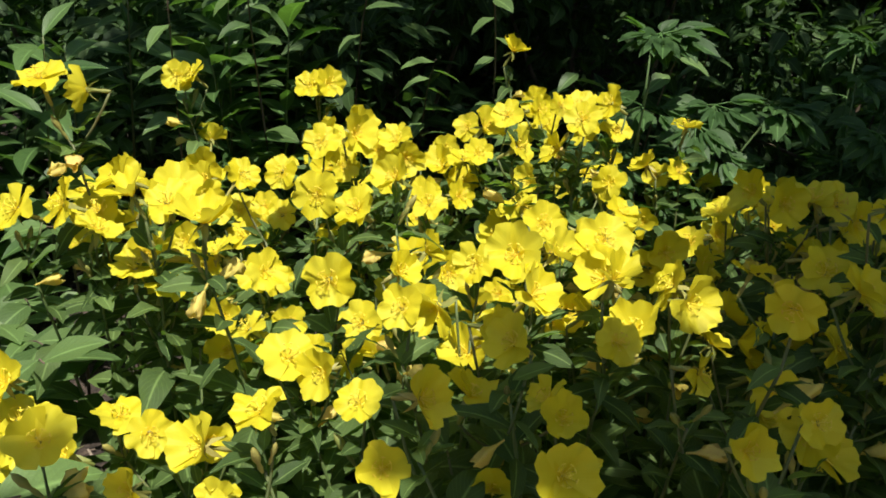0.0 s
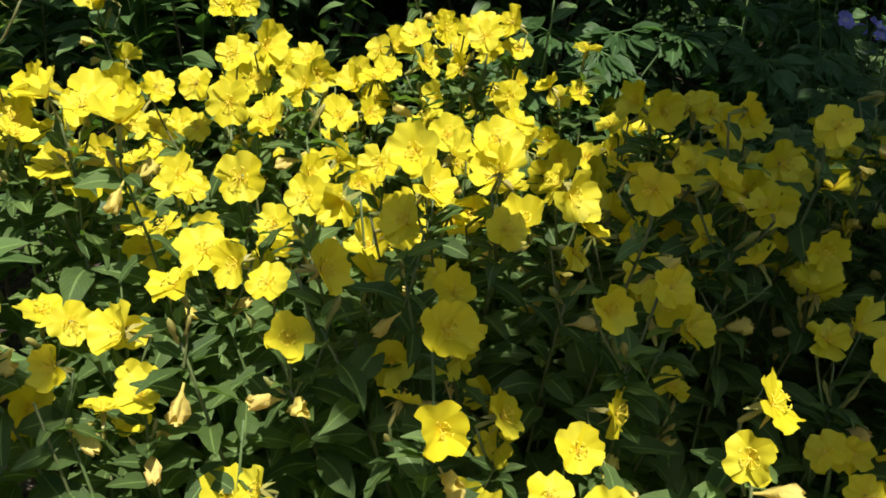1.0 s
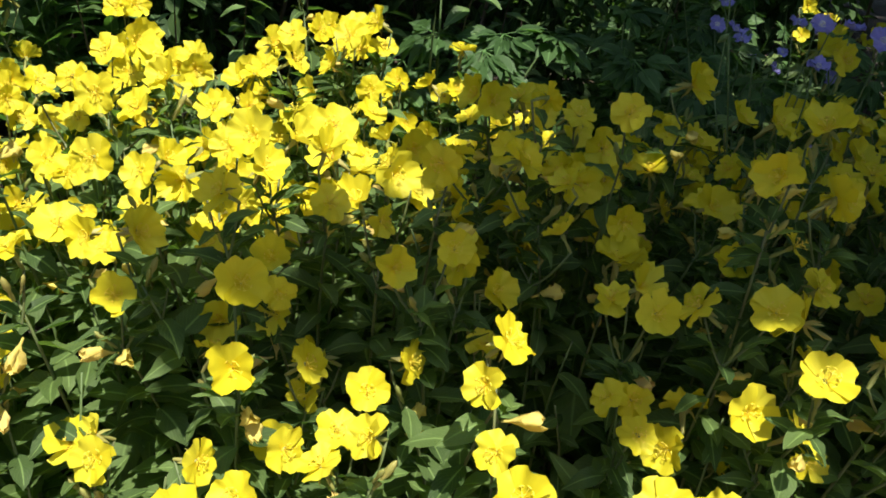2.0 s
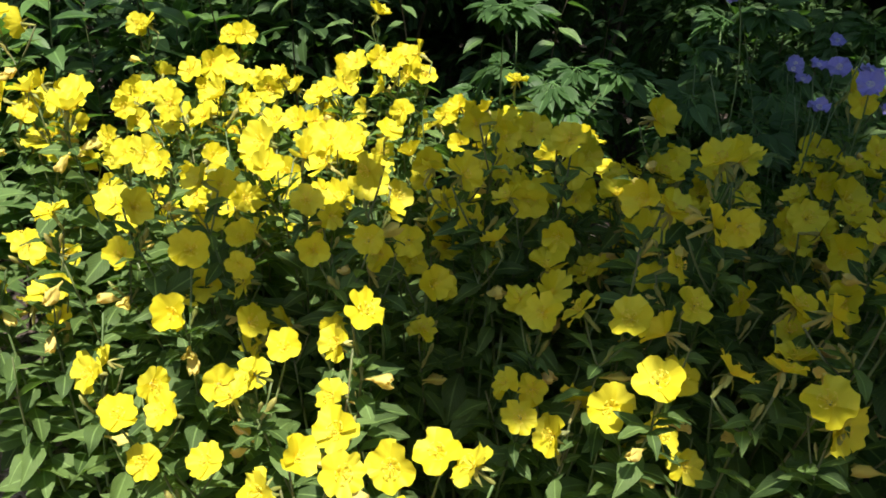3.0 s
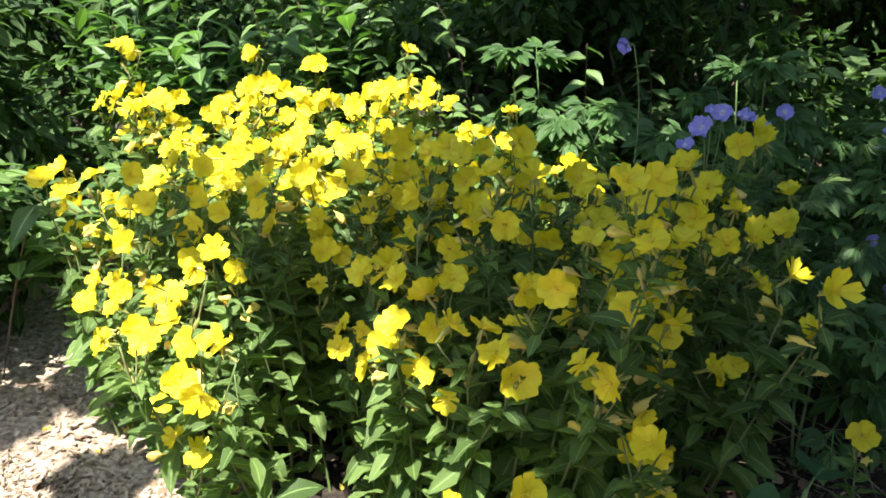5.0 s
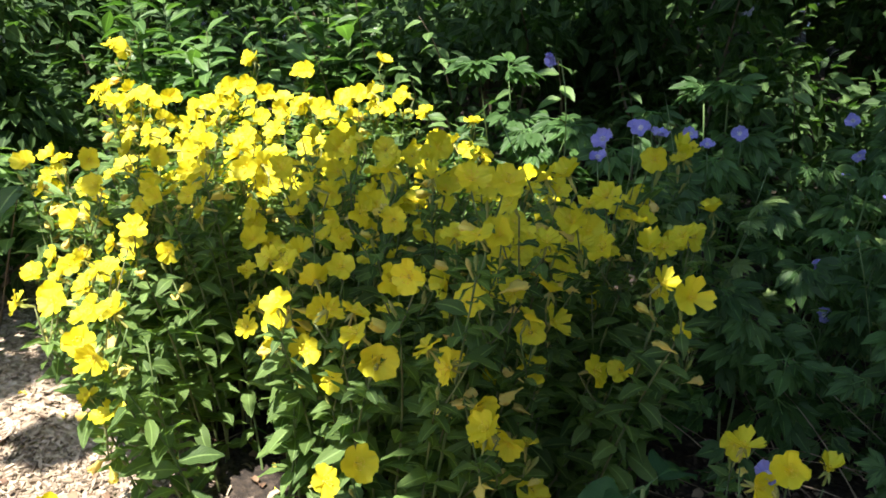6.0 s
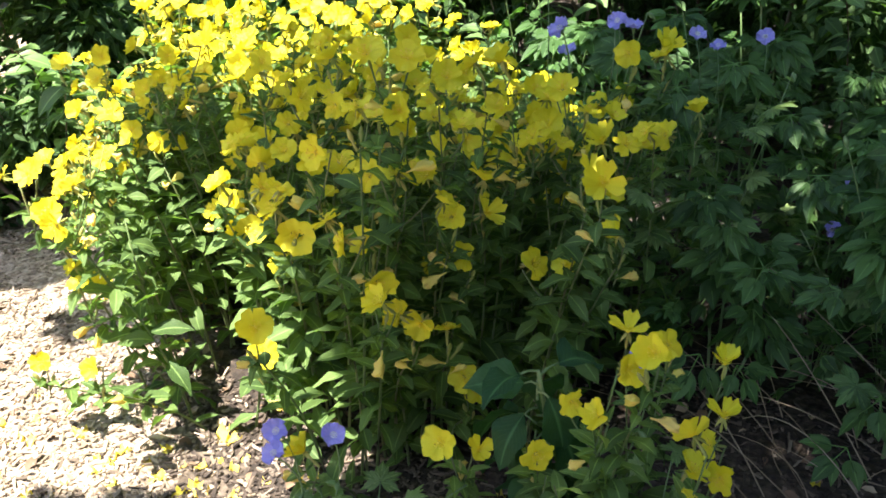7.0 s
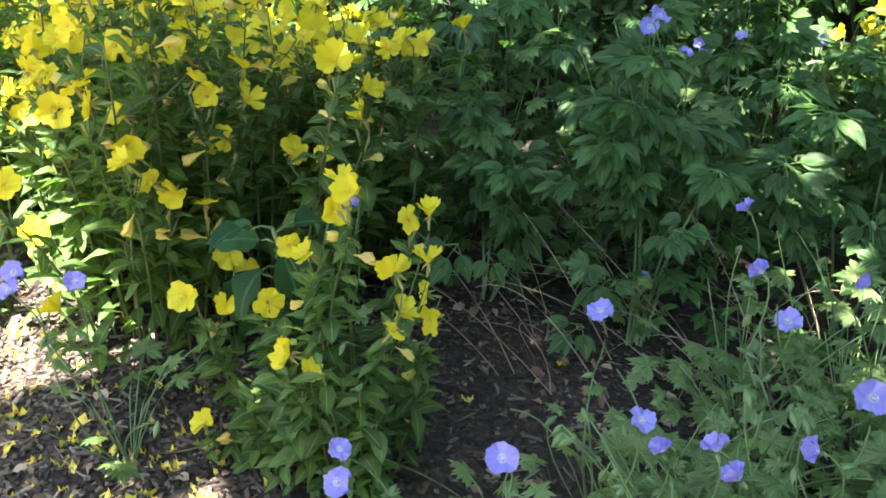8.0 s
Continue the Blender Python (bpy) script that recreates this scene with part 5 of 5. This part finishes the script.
# ---- mulch, fallen petals, dry stalks ----
def wood_chips():
    rng = np.random.default_rng(161)
    pale, dark = ([], []), ([], [])
    for n, x0, x1, y0, y1 in ((19000, -0.9, 1.15, -1.0, -0.02), (2500, -1.2, -0.1, -0.1, 0.9), (5500, 0.9, 2.5, -0.8, 0.5)):
        x, y = rng.uniform(x0, x1, n), rng.uniform(y0, y1, n)
        ln, w, t = 0.003 + 0.017 * rng.random(n) ** 3, rng.uniform(0.0012, 0.0046, n), rng.uniform(0.0006, 0.0022, n)
        a, tip, roll = rng.uniform(0, 6.3, n), rng.normal(0, 0.25, n), rng.normal(0, 0.3, n)
        for i in range(n):
            verts, faces = pale if 0.9 * x[i] + y[i] + rng.normal(0, 0.1) < 0.13 else dark
            m = Matrix.Translation((x[i], y[i], ground_height(x[i], y[i]) + t[i] + rng.uniform(0, 0.005))) @ Euler((roll[i], tip[i], a[i])).to_matrix().to_4x4()
            s = len(verts)
            k = rng.uniform(0.5, 0.9)
            for dz in (-1, 1):
                for dx, dy in ((-1, -k), (1, -1), (k, 1), (-1, k)):
                    verts.append(m @ Vector((dx * ln[i], dy * w[i], dz * t[i])))
            faces += [(s + 4, s + 5, s + 6, s + 7)] + [(s + j, s + (j + 1) % 4, s + 4 + (j + 1) % 4, s + 4 + j) for j in range(4)]
    ob = new("wood_chips", make_mesh("wood_chips", *pale, M_CHIP, smooth=False))
    tagged(ob, "loose pale wood chips strewn over the path", "mulch", kind="stuff")
    ob = new("bark_chips", make_mesh("bark_chips", *dark, M_BARKCHIP, smooth=False))
    tagged(ob, "dark brown bark chips strewn over the bed's soil", "mulch", kind="stuff")


def leaf_litter():
    rng = random.Random(191)
    shapes = [blade_mesh("litter_leaf", M_DEADLEAF, 0.25, 0.45, 0.4, 0.5, 0.3, rows=6, cols=5, seed=192 + i) for i in range(3)]
    blades = []
    for k in range(520):
        x, y = rng.uniform(-0.3, 2.3), rng.uniform(-0.6, 0.5)
        p = Vector((x, y, ground_height(x, y) + rng.uniform(0.003, 0.012)))
        blades.append((rng.choice(shapes), leaf_pose(p, rng.uniform(0, 6.3), rng.uniform(-0.1, 0.35), rng.uniform(0.015, 0.045), rng)))
    ob = new("leaf_litter", join_blades("leaf_litter", M_LITTER, blades))
    tagged(ob, "brown dead leaves scattered over the mulch", "leaf litter", kind="stuff")


def fallen_petals():
    rng = random.Random(171)
    meshes = [blade_mesh("fallen_petal", M_FALLEN, w, 0.6, 0.7, 0.9, 0.9, rows=7, cols=6, twist=0.7, stalk=0.0, seed=172 + i) for i, w in enumerate((0.22, 0.30, 0.18, 0.26))]
    for k in range(190):
        if k < 140:
            x, y = rng.uniform(0.3, 1.3) if k % 3 else rng.uniform(0.0, 1.5), rng.gauss(-0.34, 0.09)
        else:
            x, y = rng.uniform(-0.4, 1.6), rng.uniform(-0.75, 0.35)
        z = ground_height(x, y) + 0.008
        m = Matrix.Translation((x, y, z)) @ Euler((rng.uniform(-0.3, 0.3), rng.uniform(-0.3, 0.3), rng.uniform(0, 6.3))).to_matrix().to_4x4() @ Matrix.Scale(rng.uniform(0.026, 0.054), 4)
        ob = new("fallen_petal", rng.choice(meshes))
        ob.matrix_basis = m
        tagged(ob, "faded yellow sundrop petal fallen on the mulch", "petal", "fallen petals")


def dry_stalks():
    rng = random.Random(181)
    for k in range(36):
        x, y = rng.uniform(1.32, 1.92), rng.uniform(0.18, 0.62)
        base = Vector((x, y, ground_height(x, y)))
        end = Vector((rng.uniform(-0.5, -0.22), rng.uniform(-0.12, 0.2), rng.uniform(0.06, 0.36)))
        if k % 5 == 0:
            end = Vector((rng.uniform(-0.1, 0.25), rng.uniform(-0.3, 0.1), rng.uniform(0.1, 0.3)))
        if k % 4 == 1:
            end.z = rng.uniform(0.005, 0.05)
        me = make_mesh("dry_stalk", *tube(bend((0, 0, 0), end, (rng.uniform(-0.05, 0.05), 0, rng.uniform(0.02, 0.12)), 9), [0.0014 - 0.00009 * i for i in range(10)], 5), M_TWIG)
        ob = new("dry_stalk", me)
        ob.location = base
        tagged(ob, "thin dry tan stalk arching over the soil", "dry stalk", "dry stalks")
    for k in range(28):
        x, y = rng.uniform(0.2, 2.1), rng.uniform(-0.6, 0.2)
        base = Vector((x, y, ground_height(x, y) + 0.004))
        a, ln = rng.uniform(0, 6.3), rng.uniform(0.06, 0.2)
        me = make_mesh("twig", *tube(bend((0, 0, 0), (math.cos(a) * ln, math.sin(a) * ln, 0.004), (rng.uniform(-0.02, 0.02), rng.uniform(-0.02, 0.02), 0.004), 5), [0.0022 - 0.0003 * i for i in range(6)], 5), M_TWIG)
        ob = new("twig", me)
        ob.location = base
        tagged(ob, "short dry twig lying on the mulch", "twig", "twigs")


wood_chips()
leaf_litter()
fallen_petals()
dry_stalks()
